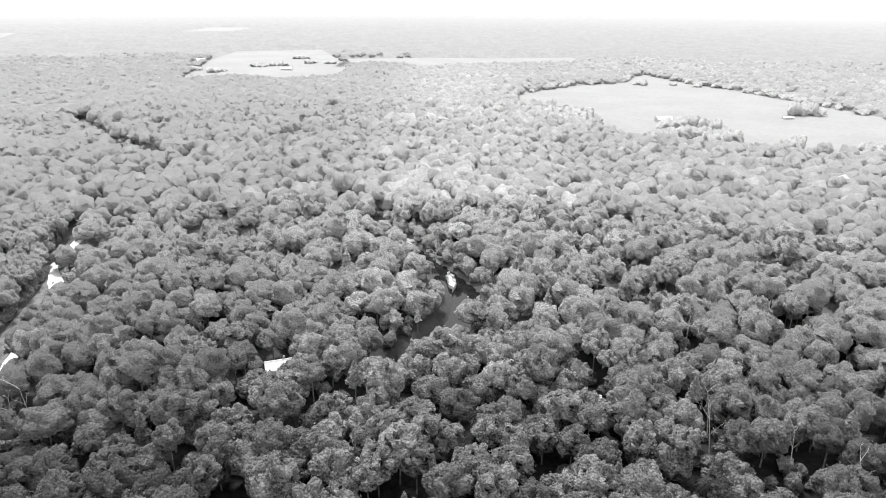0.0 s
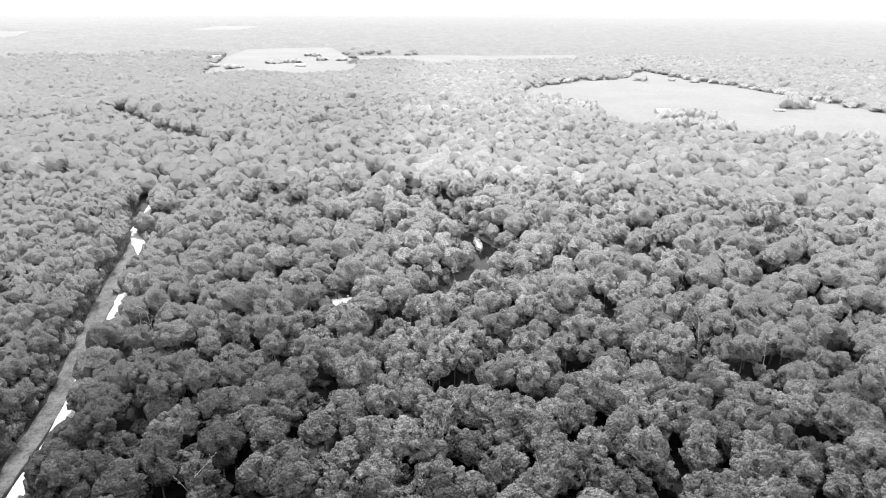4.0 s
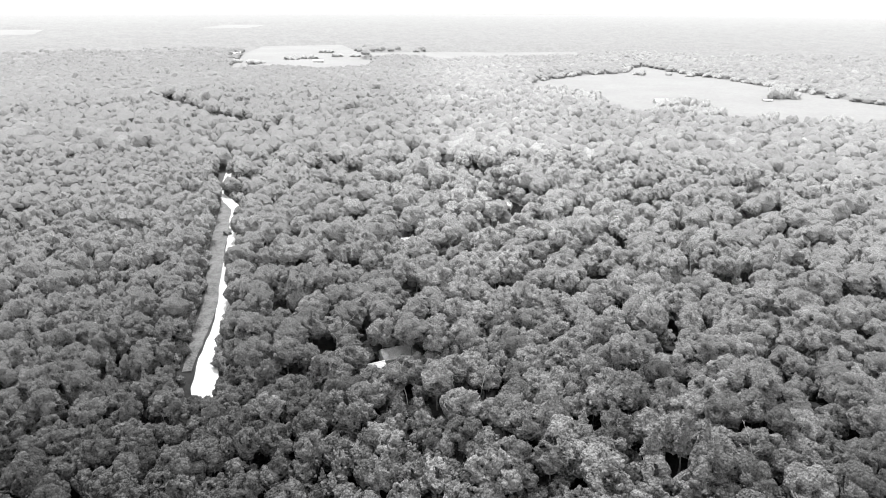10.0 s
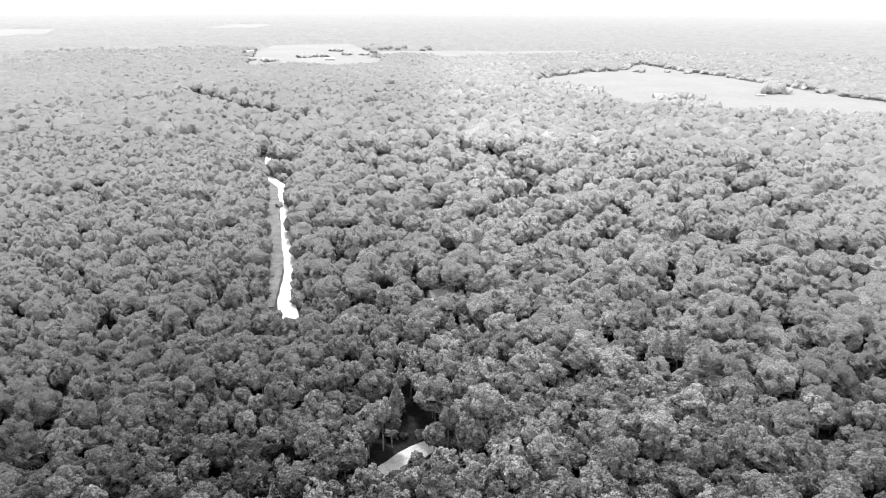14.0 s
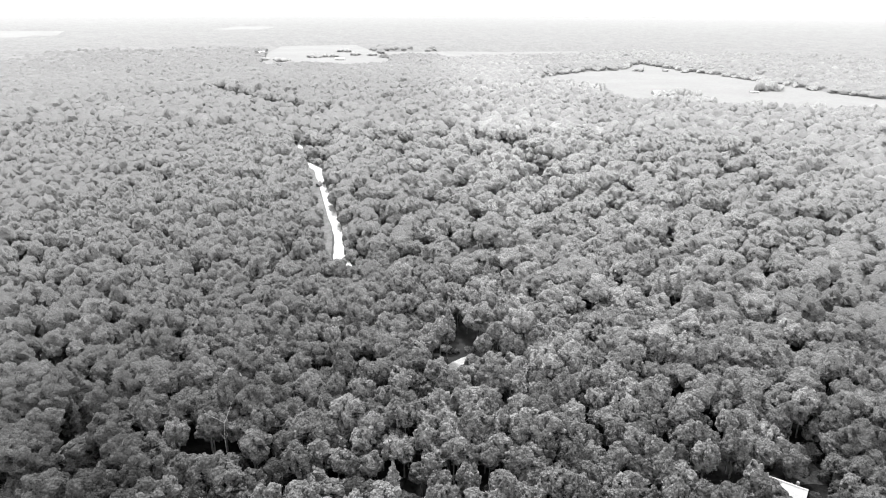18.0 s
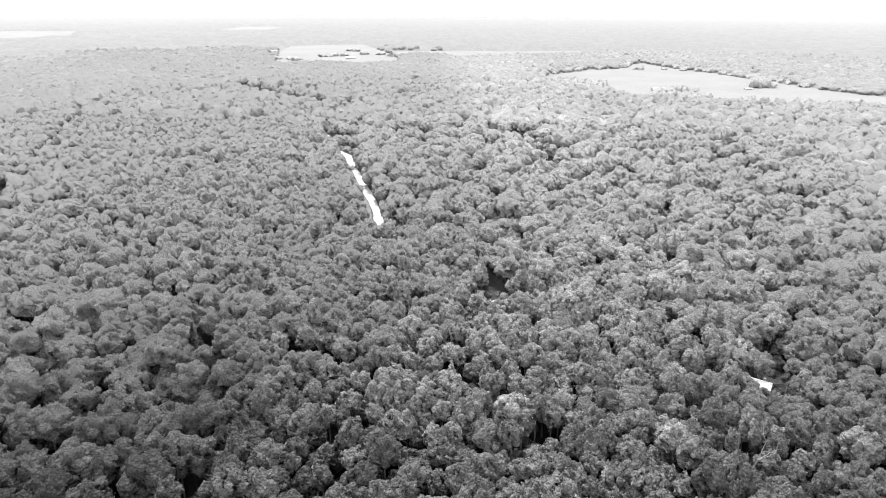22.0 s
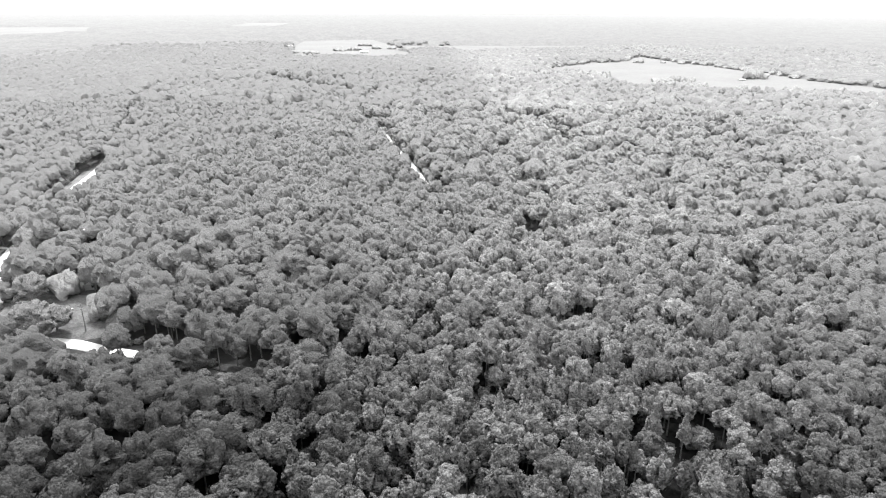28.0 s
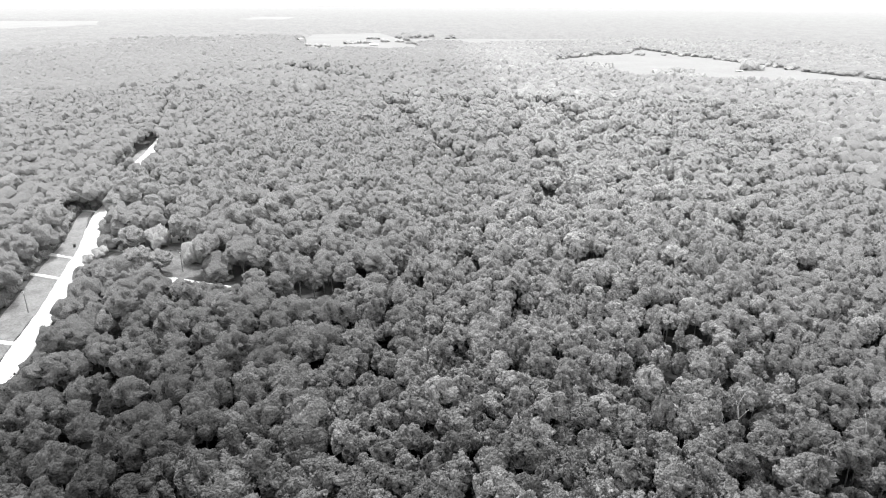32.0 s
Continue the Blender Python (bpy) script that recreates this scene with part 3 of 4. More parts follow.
for level, (near, far, step, sprays, boughs, size, around, rows) in enumerate(LEVELS):
    # Large old crowns on the river's low ground, younger woods further back.
    area = (-1500, 1300, -320, 1850) if level < 4 else (-440, 340, -500, 420)
    xa, ya = scatter(*area, 5.2 * step)
    xb, yb = scatter(*area, 8.0 * step)
    xc, yc = scatter(*area, 10.0 * step)
    edge = lambda px, py: (py + 0.35 * px + 22 * smooth_noise(px, py, 30, 8) > 6) | ((px < -150 + 20 * smooth_noise(px, py, 25, 4)) & (py < -40))
    old = lambda px, py: py + 30 * smooth_noise(px, py, 40, 6) > 200
    # Low even woods west of the sand road.
    west = lambda px, py: (px < np.interp(py, [-40, 43, 120, 240, 330], [-100, -114, -134, -167, -195])) & (py > -20) & (py < 330)
    edge = lambda px, py, wide=edge: wide(px, py) & ~west(px, py)
    old = lambda px, py, wide=old: wide(px, py) & ~west(px, py)
    small, large, oldest = ~edge(xa, ya) & ~old(xa, ya), edge(xb, yb) & ~old(xb, yb), old(xc, yc)
    x, y = np.r_[xa[small], xb[large], xc[oldest]], np.r_[ya[small], yb[large], yc[oldest]]
    pace = np.r_[np.full(small.sum(), 5.2), np.full(large.sum(), 8.0), np.full(oldest.sum(), 10.0)] * step
    d = nearness(x, y)
    keep = (d >= near) & (d < far)
    x, y, pace, d = x[keep], y[keep], pace[keep], d[keep]
    keep = open_ground(x, y)
    if level == 3:
        # Single crowns thin out where the closed distant canopy takes over.
        keep &= rng.random(len(x)) > np.clip((d - 1150) / 300, 0, 0.9)
    keep &= rng.random(len(x)) > 0.05 + 0.11 * (smooth_noise(x, y, 23, 3) > 0.45)
    x, y, pace = x[keep], y[keep], pace[keep]
    # Crowns lean over the river no further than their boughs.
    keep = distance(RIVER, x, y) > bank(x, y) + np.where((y > 440) & (y < 630), 0.45 * pace - 2.5, -0.5)
    x, y, pace = x[keep], y[keep], pace[keep]
    k = len(x)
    species = smooth_noise(x, y, 38, 1.0) + rng.normal(size=k) * 0.45
    radius = pace * (rng.uniform(0.52, 0.84, k) if level < 2 else rng.uniform(0.54, 0.82, k) if level == 2 else rng.uniform(0.62, 0.9, k)) * (1 + 0.25 * (species > 0.5))
    # River's near bank, field edges, roads, LOW spots: trees lowered to fit the view.
    way, ox, oy = nearest(RIVER, x, y)
    radius = np.where((y > 190) & (y < 345), np.minimum(radius, np.maximum(way - bank(x, y) + 1.8, 2.0)), radius)
    beyond = 0.75 * ox + 0.65 * oy > 0
    low = np.where((y > 205) & (y < 345) & ~beyond, np.clip(0.66 + 0.34 * (way - 11) / 14, 0.66, 1), 1)
    low = np.where((y > 445) & (y < 650), np.where(beyond, 1, np.clip(0.72 + 0.28 * (way - 14) / 40, 0.72, 1)), low)
    for poly in (FIELD_A, FIELD_B, FIELD_C):
        low = np.minimum(low, np.clip((0.75, 0.5)[level > 2] + distance(poly + poly[:1], x, y) / 60, 0, 1) if level > 1 else 1)
    aside, ox, oy = nearest(ROAD_B, x, y)
    low = np.where((ox > 0) & (y > 12) & (y < 90) & (aside < 13), 0.52, low)
    low = np.where((ox > 0) & (y < -62) & (aside < 12), np.minimum(low, 0.62), low)
    aside, ox, oy = nearest(ROAD_A, x, y)
    low = np.where((ox > 0) & (y > 45) & (y < 192) & (aside < 8.5), np.minimum(low, np.where(y < 108, 0.68, 0.8)), low)
    for cx, cy, cr in LOW:
        low = np.where(np.hypot(x - cx, y - cy) < cr, np.minimum(low, 0.5), low)
    tall = low * np.clip(12.5 + 0.6 * (pace > 7) * np.minimum(pace - 6, 4) + 1.8 * smooth_noise(x, y, 60, 5) + rng.normal(size=k) * (2.0, 2.0, 1.3, 0.8, 1.6)[level], 7.5, 20)
    if level < 3:
        above = rng.random(k) < 0.13
        radius, tall = np.where(above, radius * 1.25, radius), np.where(above, tall + 2.5 * low, tall)
    radius = np.minimum(radius, 6.6) if level < 2 else radius
    depth = np.clip(radius * rng.uniform(1.45, 2.0, k), tall * 0.5, tall * 0.9) if level < 2 else np.clip(radius * 1.75, tall * 0.45, tall) if level < 4 else tall * 0.98
    tint = 0.14 * (1 + 0.18 * smooth_noise(x, y, 90, 2) + rng.normal(size=k) * (0.27 if level < 2 else 0.2) + 0.15 * (species > 0.6))
    # Crown tints imitate the view's darker edges beside the flight, most in the west.
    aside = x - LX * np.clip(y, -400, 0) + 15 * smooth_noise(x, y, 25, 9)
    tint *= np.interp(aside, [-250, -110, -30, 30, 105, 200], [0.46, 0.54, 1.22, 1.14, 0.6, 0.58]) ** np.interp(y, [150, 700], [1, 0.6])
    # The view's other brightness differences by area are put into the tints too.
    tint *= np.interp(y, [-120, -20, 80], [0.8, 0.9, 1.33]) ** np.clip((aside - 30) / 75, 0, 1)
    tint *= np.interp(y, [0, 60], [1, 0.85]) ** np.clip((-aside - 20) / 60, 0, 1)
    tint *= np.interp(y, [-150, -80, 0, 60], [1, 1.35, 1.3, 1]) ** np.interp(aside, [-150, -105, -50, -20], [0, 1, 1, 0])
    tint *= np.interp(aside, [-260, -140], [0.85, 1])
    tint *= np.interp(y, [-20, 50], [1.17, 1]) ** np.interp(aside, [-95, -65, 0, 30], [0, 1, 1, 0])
    pale = rng.random(k) < 0.012
    tint = np.clip(np.where(pale, tint * 1.6, tint), 0.05, 0.3)
    turn = rng.random(k) * 6.283
    shapes = [crown("conifer" if q == 7 else ("round", "wide", "tall")[q % 3], sprays, boughs, 40 * level + q, size, around, rows) for q in range(8)]
    which = rng.integers(0, 7, k)
    which[rng.random(k) < (0.035 if level < 3 else 0)] = 7
    slim = which == 7
    radius[slim] *= 0.62
    depth[slim] *= 1.25
    base = land(x, y) + tall - depth
    if level < 2:
        covers += list(zip(x, y, radius))
    if level == 0:
        # Trees nearest the flight's line become things of their own further down.
        strip = np.abs(x - LX * np.clip(y, -400, 0)) < 42
        pick = np.flatnonzero(strip & (y < 110) & ~slim)
        pick = rng.permutation(pick)[:270]
        heroes = [(x[i], y[i], radius[i], tall[i], depth[i], turn[i], tint[i]) for i in pick]
        rest = np.ones(k, bool)
        rest[pick] = False
    else:
        rest = np.ones(k, bool)
    tris, nrms, tnts = [], [], []
    for q, (tri, nrm, own) in enumerate(shapes):
        sel = np.flatnonzero((which == q) & rest)
        if not len(sel):
            continue
        c, s = np.cos(turn[sel])[:, None, None], np.sin(turn[sel])[:, None, None]
        rr, dd = radius[sel][:, None, None], depth[sel][:, None, None]
        T = np.empty((len(sel), len(tri), 3, 3), np.float32)
        N = np.empty_like(T)
        T[..., 0] = (tri[..., 0] * c - tri[..., 1] * s) * rr + x[sel][:, None, None]
        T[..., 1] = (tri[..., 0] * s + tri[..., 1] * c) * rr + y[sel][:, None, None]
        T[..., 2] = tri[..., 2] * dd + base[sel][:, None, None]
        N[..., 0], N[..., 1], N[..., 2] = nrm[..., 0] * c - nrm[..., 1] * s, nrm[..., 0] * s + nrm[..., 1] * c, nrm[..., 2]
        tris.append(T.reshape(-1, 3, 3))
        nrms.append(N.reshape(-1, 3, 3))
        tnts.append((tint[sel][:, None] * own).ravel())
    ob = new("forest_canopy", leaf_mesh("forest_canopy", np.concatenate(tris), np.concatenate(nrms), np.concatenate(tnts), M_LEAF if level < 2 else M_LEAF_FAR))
    tagged(ob, ["dense broadleaf forest crowns in soft grey light", "broadleaf forest crowns, closely packed", "more distant closely packed forest crowns", "far forest crowns fading into haze",
                "forest crowns continuing around the flight"][level], "forest", kind="stuff")
    if level < 2:
        # Trunks: tapered five-sided stems.
        sel = np.flatnonzero(rest)
        ring = np.arange(5) * 1.2566
        V = np.empty((len(sel), 2, 5, 3))
        for m, (hh, wd) in enumerate(((-0.5, 0.26), (0.0, 0.12))):
            V[:, m, :, 0] = x[sel][:, None] + np.cos(ring) * wd
            V[:, m, :, 1] = y[sel][:, None] + np.sin(ring) * wd
            V[:, m, :, 2] = (land(x[sel], y[sel]) - 0.6 if m == 0 else base[sel] + depth[sel] * 0.4)[:, None]
        o = (np.arange(len(sel)) * 10)[:, None, None]
        side = np.array([(a, (a + 1) % 5, (a + 1) % 5 + 5, a + 5) for a in range(5)])
        tagged(mesh_object("forest_trunks", V.reshape(-1, 3).tolist(), (side[None] + o).reshape(-1, 4).tolist(), M_BARK),
               "slender grey tree trunks under the crowns", "forest", kind="stuff")

# Undergrowth: low leafy thickets where no crown closes the canopy.
hidden = np.zeros((500, 510), bool)  # cells of 1.5 m
for cx, cy, cr in covers + [(p[0], p[1], p[2]) for p in PALE + PINES]:
    i0, j0, k = int((cy + 320) / 1.5), int((cx + 420) / 1.5), int((cr * 0.9 + 0.5) / 1.5) + 1
    if 0 <= i0 - k and i0 + k + 1 < 500 and 0 <= j0 - k and j0 + k + 1 < 510:
        ii, jj = np.mgrid[-k:k + 1, -k:k + 1]
        hidden[i0 - k:i0 + k + 1, j0 - k:j0 + k + 1] |= np.hypot(ii, jj) * 1.5 < cr * 0.9 + 0.5
x, y = scatter(-415, 335, -315, 415, 4.4)
d = nearness(x, y)
ok = (d < 340) & ~hidden[((y + 320) / 1.5).astype(int), ((x + 420) / 1.5).astype(int)] & (distance(RIVER, x, y) > bank(x, y) + 1.5)
for line, extra in ((ROAD_A, 1.0), (VERGE_A, 0.0), (ROAD_B, 1.6), (VERGE_B, 0.6), (LANE_A[:6], 2.0), (LANE_B[:4], 1.5), (LANE_C[3:], 1.0), *((s, 1.0) for s in STUBS)):
    width = np.interp(y, *zip(*sorted((p[1], p[2]) for p in line)))
    ok &= distance(line, x, y) > width / 2 + extra
ok &= ~inside(YARDS[0], x, y) & (np.hypot(x + 165, y + 155) > 4.5)
for cx, cy in HOMES:
    ok &= (np.hypot(x - cx, y - cy) > 6.5) & (np.hypot(x - cx, y - cy + 7) > 4)
x, y = list(x[ok]), list(y[ok])
for line, side in ((VERGE_A, 1), (VERGE_B, 1), (ROAD_A[1:9], -1)):
    # Bushes along the edge of the woods beside the roads.
    for (ax, ay, aw), (bx, by, bw) in zip(line[:-1], line[1:]):
        n = max(1, int(math.hypot(bx - ax, by - ay) / 2.4))
        for u in np.arange(n) / n:
            away = (aw + (bw - aw) * u) / 2 + rng.uniform(1.6, 4.0)
            x.append(ax + (bx - ax) * u - side * away)
            y.append(ay + (by - ay) * u - side * away * 0.2)
for (ax, ay), (bx, by) in zip(RIVER[4:13], RIVER[5:14]):
    # Leaning growth down the river's far bank.
    n = max(1, int(math.hypot(bx - ax, by - ay) / 1.6))
    for u in np.arange(n) / n:
        px, py = ax + (bx - ax) * u, ay + (by - ay) * u
        away = (float(bank(px, py)) + rng.uniform(-1.0, 4.5)) / math.hypot(bx - ax, by - ay)
        x.append(px - (by - ay) * away)
        y.append(py + (bx - ax) * away)
x, y = np.array(x), np.array(y)
k = len(x)
radius = rng.uniform(1.5, 3.1, k)
tall = radius * rng.uniform(1.1, 2.6, k)
tint = np.clip(0.12 * (1 + 0.25 * smooth_noise(x, y, 30, 2) + rng.normal(size=k) * 0.3), 0.06, 0.4)
tris, nrms, tnts = [], [], []
for q in range(4):
    tri, nrm, own = crown(("round", "wide", "tall", "round")[q], 12, 9, 700 + q, 0.12, 9, 4)
    for i in range(q, k, 4):
        c, s = math.cos(i * 1.3), math.sin(i * 1.3)
        spin = np.array(((c, s, 0), (-s, c, 0), (0, 0, 1)), np.float32)
        tris.append((tri @ spin * (radius[i], radius[i], tall[i] * 1.1) + (x[i], y[i], float(ground(x[i], y[i])) - 0.15 * tall[i])).astype(np.float32))
        nrms.append(nrm @ spin)
        tnts.append(own * tint[i])
tagged(new("undergrowth", leaf_mesh("undergrowth", np.concatenate(tris), np.concatenate(nrms), np.concatenate(tnts))),
       "low leafy thickets filling the gaps between the trees", "undergrowth", kind="stuff")

# Far woods: one uneven canopy sheet, raised between the crowns to lighten gaps at first, closed further out, to the
# horizon.
fx = steps([(-5500, -2200, 90), (-2200, -1150, 34), (-1150, 900, 11), (900, 2200, 34), (2200, 5500, 90)])
fy = steps([(-330, 1300, 11), (1300, 3000, 24), (3000, 5400, 60)])
FX, FY = np.meshgrid(fx, fy)
FX = FX + rng.uniform(-4, 4, FX.shape)
FY = FY + rng.uniform(-4, 4, FY.shape)
FD = nearness(FX, FY)
rim = np.full(FX.shape, 1e9)
for poly in (FIELD_A, FIELD_B, FIELD_C, FIELD_D, FIELD_E):
    rim = np.minimum(rim, np.where(inside(poly, FX, FY), 0, distance(poly + poly[:1], FX, FY)))
rim = np.minimum(rim, np.where(FY < 640, np.clip(distance(RIVER, FX, FY) - bank(FX, FY) - 18, 0, 1e9), 1e9))
for line in (ROAD_A, VERGE_A, ROAD_B, VERGE_B):
    rim = np.minimum(rim, np.clip(distance(line, FX, FY) - 13, 0, 1e9))
for line in (LANE_A[:6], LANE_B[:4], LANE_C[3:]):
    rim = np.minimum(rim, np.clip(distance(line, FX, FY) - 9, 0, 1e9))
for cx, cy in HOMES:
    rim = np.minimum(rim, np.clip(np.hypot(FX - cx, FY - cy) - 14, 0, 1e9))
rim = np.minimum(rim, np.where(inside(YARDS[0], FX, FY), 0, distance(YARDS[0] + YARDS[0][:1], FX, FY)))
lift = np.interp(FD, [270, 370, 500, 760, 1000, 1260, 1380, 1560, 1800], [3.5, 6, 9, 11, 11.5, 11, 4, 9, 12]) + rng.uniform(-1, 1, FX.shape) * np.interp(FD, [700, 1800], [1.0, 2.2])
FZ = land(FX, FY) + lift * np.clip(rim / 22, 0, 1) - 1.2 * (rim < 3)
w = len(fx)
quads = (np.arange(len(fy) - 1)[:, None] * w + np.arange(w - 1)[None]).ravel()
corners = np.c_[quads, quads + 1, quads + w + 1, quads + w]
ok = (FD.ravel()[corners].min(1) > 270) & (FD.ravel()[corners].max(1) < 1e8) & (rim.ravel()[corners].max(1) > 3)
ok &= (FD.ravel()[corners].max(1) < 1260) | (FD.ravel()[corners].min(1) > 1380)
ok |= (FY.ravel()[quads] > 1560) & (rim.ravel()[corners].max(1) > 3)
corners = corners[ok]
tagged(mesh_object("far_woods", np.c_[FX.ravel(), FY.ravel(), FZ.ravel()].tolist(), corners.tolist(), M_CANOPY),
       "endless flat woodland fading towards the horizon", "forest", kind="stuff")

# Closed distant canopy: many low domed crowns in one surface.
CELL = 5.0
hx, hy = np.arange(-1300, 1050, CELL), np.arange(140, 1730, CELL)
HX, HY = np.meshgrid(hx, hy)
dome = np.full(HX.shape, -3.8)
cx, cy = scatter(-1290, 1040, 150, 1720, 11.5)
size = rng.uniform(5.5, 10.5, len(cx)) * (1 + 0.2 * smooth_noise(cx, cy, 70, 3))
head = rng.normal(size=len(cx)) * 0.7 + 1.3 * smooth_noise(cx, cy, 90, 7)
for px, py, pr, ph in zip(cx, cy, size, head):
    j, i, k = int((px - hx[0]) / CELL), int((py - hy[0]) / CELL), int(pr / CELL) + 1
    win = (slice(max(0, i - k), i + k + 2), slice(max(0, j - k), j + k + 2))
    dome[win] = np.maximum(dome[win], ph + 0.8 - 5.2 * ((HX[win] - px) ** 2 + (HY[win] - py) ** 2) / pr ** 2)
hem = np.full(HX.shape, 1e9)
for poly in (FIELD_A, FIELD_B, FIELD_C):
    hem = np.minimum(hem, np.where(inside(poly, HX, HY), 0, distance(poly + poly[:1], HX, HY)))
HD = nearness(HX, HY)
HZ = land(HX, HY) + (11.5 + dome - 5 * np.clip((HY - 1560) / 150, 0, 1)) * np.clip(hem / 36, 0, 1) ** 0.8 - 1.2 * (hem < 1)
w = len(hx)
quads = (np.arange(len(hy) - 1)[:, None] * w + np.arange(w - 1)[None]).ravel()
corners = np.c_[quads, quads + 1, quads + w + 1, quads + w]
ok = (HD.ravel()[corners].min(1) > 1000) & (HD.ravel()[corners].max(1) < 1e8) & (hem.ravel()[corners].max(1) > 0.5)
ob = mesh_object("far_canopy", np.c_[HX.ravel() + rng.uniform(-1.5, 1.5, HX.size), HY.ravel() + rng.uniform(-1.5, 1.5, HX.size), HZ.ravel()].tolist(), corners[ok].tolist(), M_CANOPY)
ob.data.polygons.foreach_set("use_smooth", np.ones(len(ob.data.polygons), bool))
tagged(ob, "closed distant woodland canopy of low rounded crowns", "forest", kind="stuff")


# ---- single trees ----
def tube(bm, a, b, ra, rb, sides=6):
    """A tapered limb between two points."""
    a, b = Vector(a), Vector(b)
    u = (b - a).orthogonal().normalized()
    v = (b - a).normalized().cross(u)
    rings = []
    for p, r in ((a, ra), (b, rb)):
        rings.append([bm.verts.new(p + (u * math.cos(k * 6.2832 / sides) + v * math.sin(k * 6.2832 / sides)) * r) for k in range(sides)])
    for k in range(sides):
        bm.faces.new((rings[0][k], rings[0][(k + 1) % sides], rings[1][(k + 1) % sides], rings[1][k]))
    bm.faces.new(rings[1])


def limbs(bm, rng_, base, way, length, radius, depth, spread):
    """A stem that forks, each fork thinner and more crooked."""
    p = Vector(base)
    for k in range(3):
        way = (Vector(way) + Vector((rng_.uniform(-.16, .16), rng_.uniform(-.16, .16), 0))).normalized()
        q = p + way * length / 3
        tube(bm, p, q, radius * (1 - 0.2 * k), radius * (0.8 - 0.2 * k), 6 if depth > 1 else 4)
        p = q
        if depth and k:
            for _ in range(2):
                turn = rng_.uniform(0, 6.283)
                side = (way + Vector((math.cos(turn), math.sin(turn), rng_.uniform(-.1, .5))) * spread).normalized()
                limbs(bm, rng_, p, side, length * rng_.uniform(0.2, 0.34), radius * 0.5, depth - 1, spread)


def tree_model(name, kind, seed, label, category, tint=0.055, wide=1.0, foot=5.0, fine=(120, 62, 900, 0.05, 44, 18), mat=M_LEAF):
    """A standing tree of height 14 and crown radius 5, as an empty with its trunk and crown."""
    root = new(name)
    r = random.Random(seed)
    bm = bmesh.new()
    p = Vector((0, 0, -0.8))
    for k in range(4):
        q = Vector((r.uniform(-.25, .25), r.uniform(-.25, .25), 2.4 * (k + 1)))
        tube(bm, p, q, 0.34 - 0.05 * k, 0.29 - 0.05 * k, 7)
        p = q
        if k > 0:
            for _ in range(2):
                t = r.uniform(0, 6.283)
                tube(bm, q - Vector((0, 0, 0.5)), q + Vector((math.cos(t) * 2.6, math.sin(t) * 2.6, 2.0)), 0.13, 0.04, 5)
    part("trunk", bm, M_BARK, root)
    tri, nrm, own = crown(kind, fine[0], fine[1], fine[2] + seed, *fine[3:])
    tri = tri * (5 * wide, 5 * wide, 14 - foot) + (0, 0, foot)
    ob = new("crown", leaf_mesh("crown", tri.astype(np.float32), nrm, own * tint, mat))
    ob.parent = root
    return tagged(root, label, category)


def stand(x, y, turn=0.0, size=1.0, high=1.0):
    return Matrix.Translation((x, y, float(ground(x, y)))) @ Matrix.Rotation(turn, 4, "Z") @ Matrix.Diagonal((size, size, high, 1))


first = []  # one tree of each kind, set in place once its copies stand
BROADLEAF = [("round", "round-crowned broadleaf tree with dense leaf clumps"), ("wide", "spreading broadleaf tree with a wide flat crown"),
             ("tall", "tall broadleaf tree with a deep clumped crown"), ("round", "broadleaf tree with a full uneven crown"),
             ("wide", "broad tree with a low lumpy crown"), ("tall", "slender broadleaf tree with an open crown")]
models = [tree_model("broadleaf_tree", kind, q, label, "tree", 0.156 + 0.012 * q) for q, (kind, label) in enumerate(BROADLEAF)]
for i, (x, y, radius, tall, depth, turn, tint) in enumerate(heroes):
    q = i % len(models)
    m = stand(x, y, turn, radius / 5, tall / 14)
    if i < len(models):
        first.append((models[q], m))
        tagged(models[q], group="forest trees under the flight")
    else:
        tagged(copy_thing(models[q], m), group="forest trees under the flight")

# Trees that half hide the houses in the woods.
for i, (x, y, r, h, q) in enumerate(((-59, 152.5, 4.4, 11, 0), (-64, 153, 3.4, 9.5, 3), (8.5, -91, 3.0, 8.0, 1), (-51, 180, 3.6, 9, 2), (-49, 134, 3.6, 9, 4))):
    tagged(copy_thing(models[q], stand(x, y, 2.2 * i, r / 5, h / 14)), "broadleaf tree standing close before a small house", group="trees beside the houses")

# Pale-leaved trees that stand out of the canopy.
pale = tree_model("pale_tree", "round", 21, "pale-leaved tree standing out of the darker canopy", "tree", 0.26)
for i, (x, y, r, h) in enumerate(PALE):
    m = stand(x, y, i * 1.7, r / 5, h / 14)
    if i:
        tagged(copy_thing(pale, m), group="pale trees in the forest")
    else:
        first.append((pale, m))
        tagged(pale, group="pale trees in the forest")

pine = tree_model("conifer_tree", "conifer", 31, "narrow pointed conifer with tiered branches", "tree", 0.2, 0.8)
for i, (x, y, r, h) in enumerate(PINES):
    m = stand(x, y, i * 2.1, r / 5, h / 14)
    if i:
        tagged(copy_thing(pine, m), group="conifers in the forest")
    else:
        first.append((pine, m))
        tagged(pine, group="conifers in the forest")

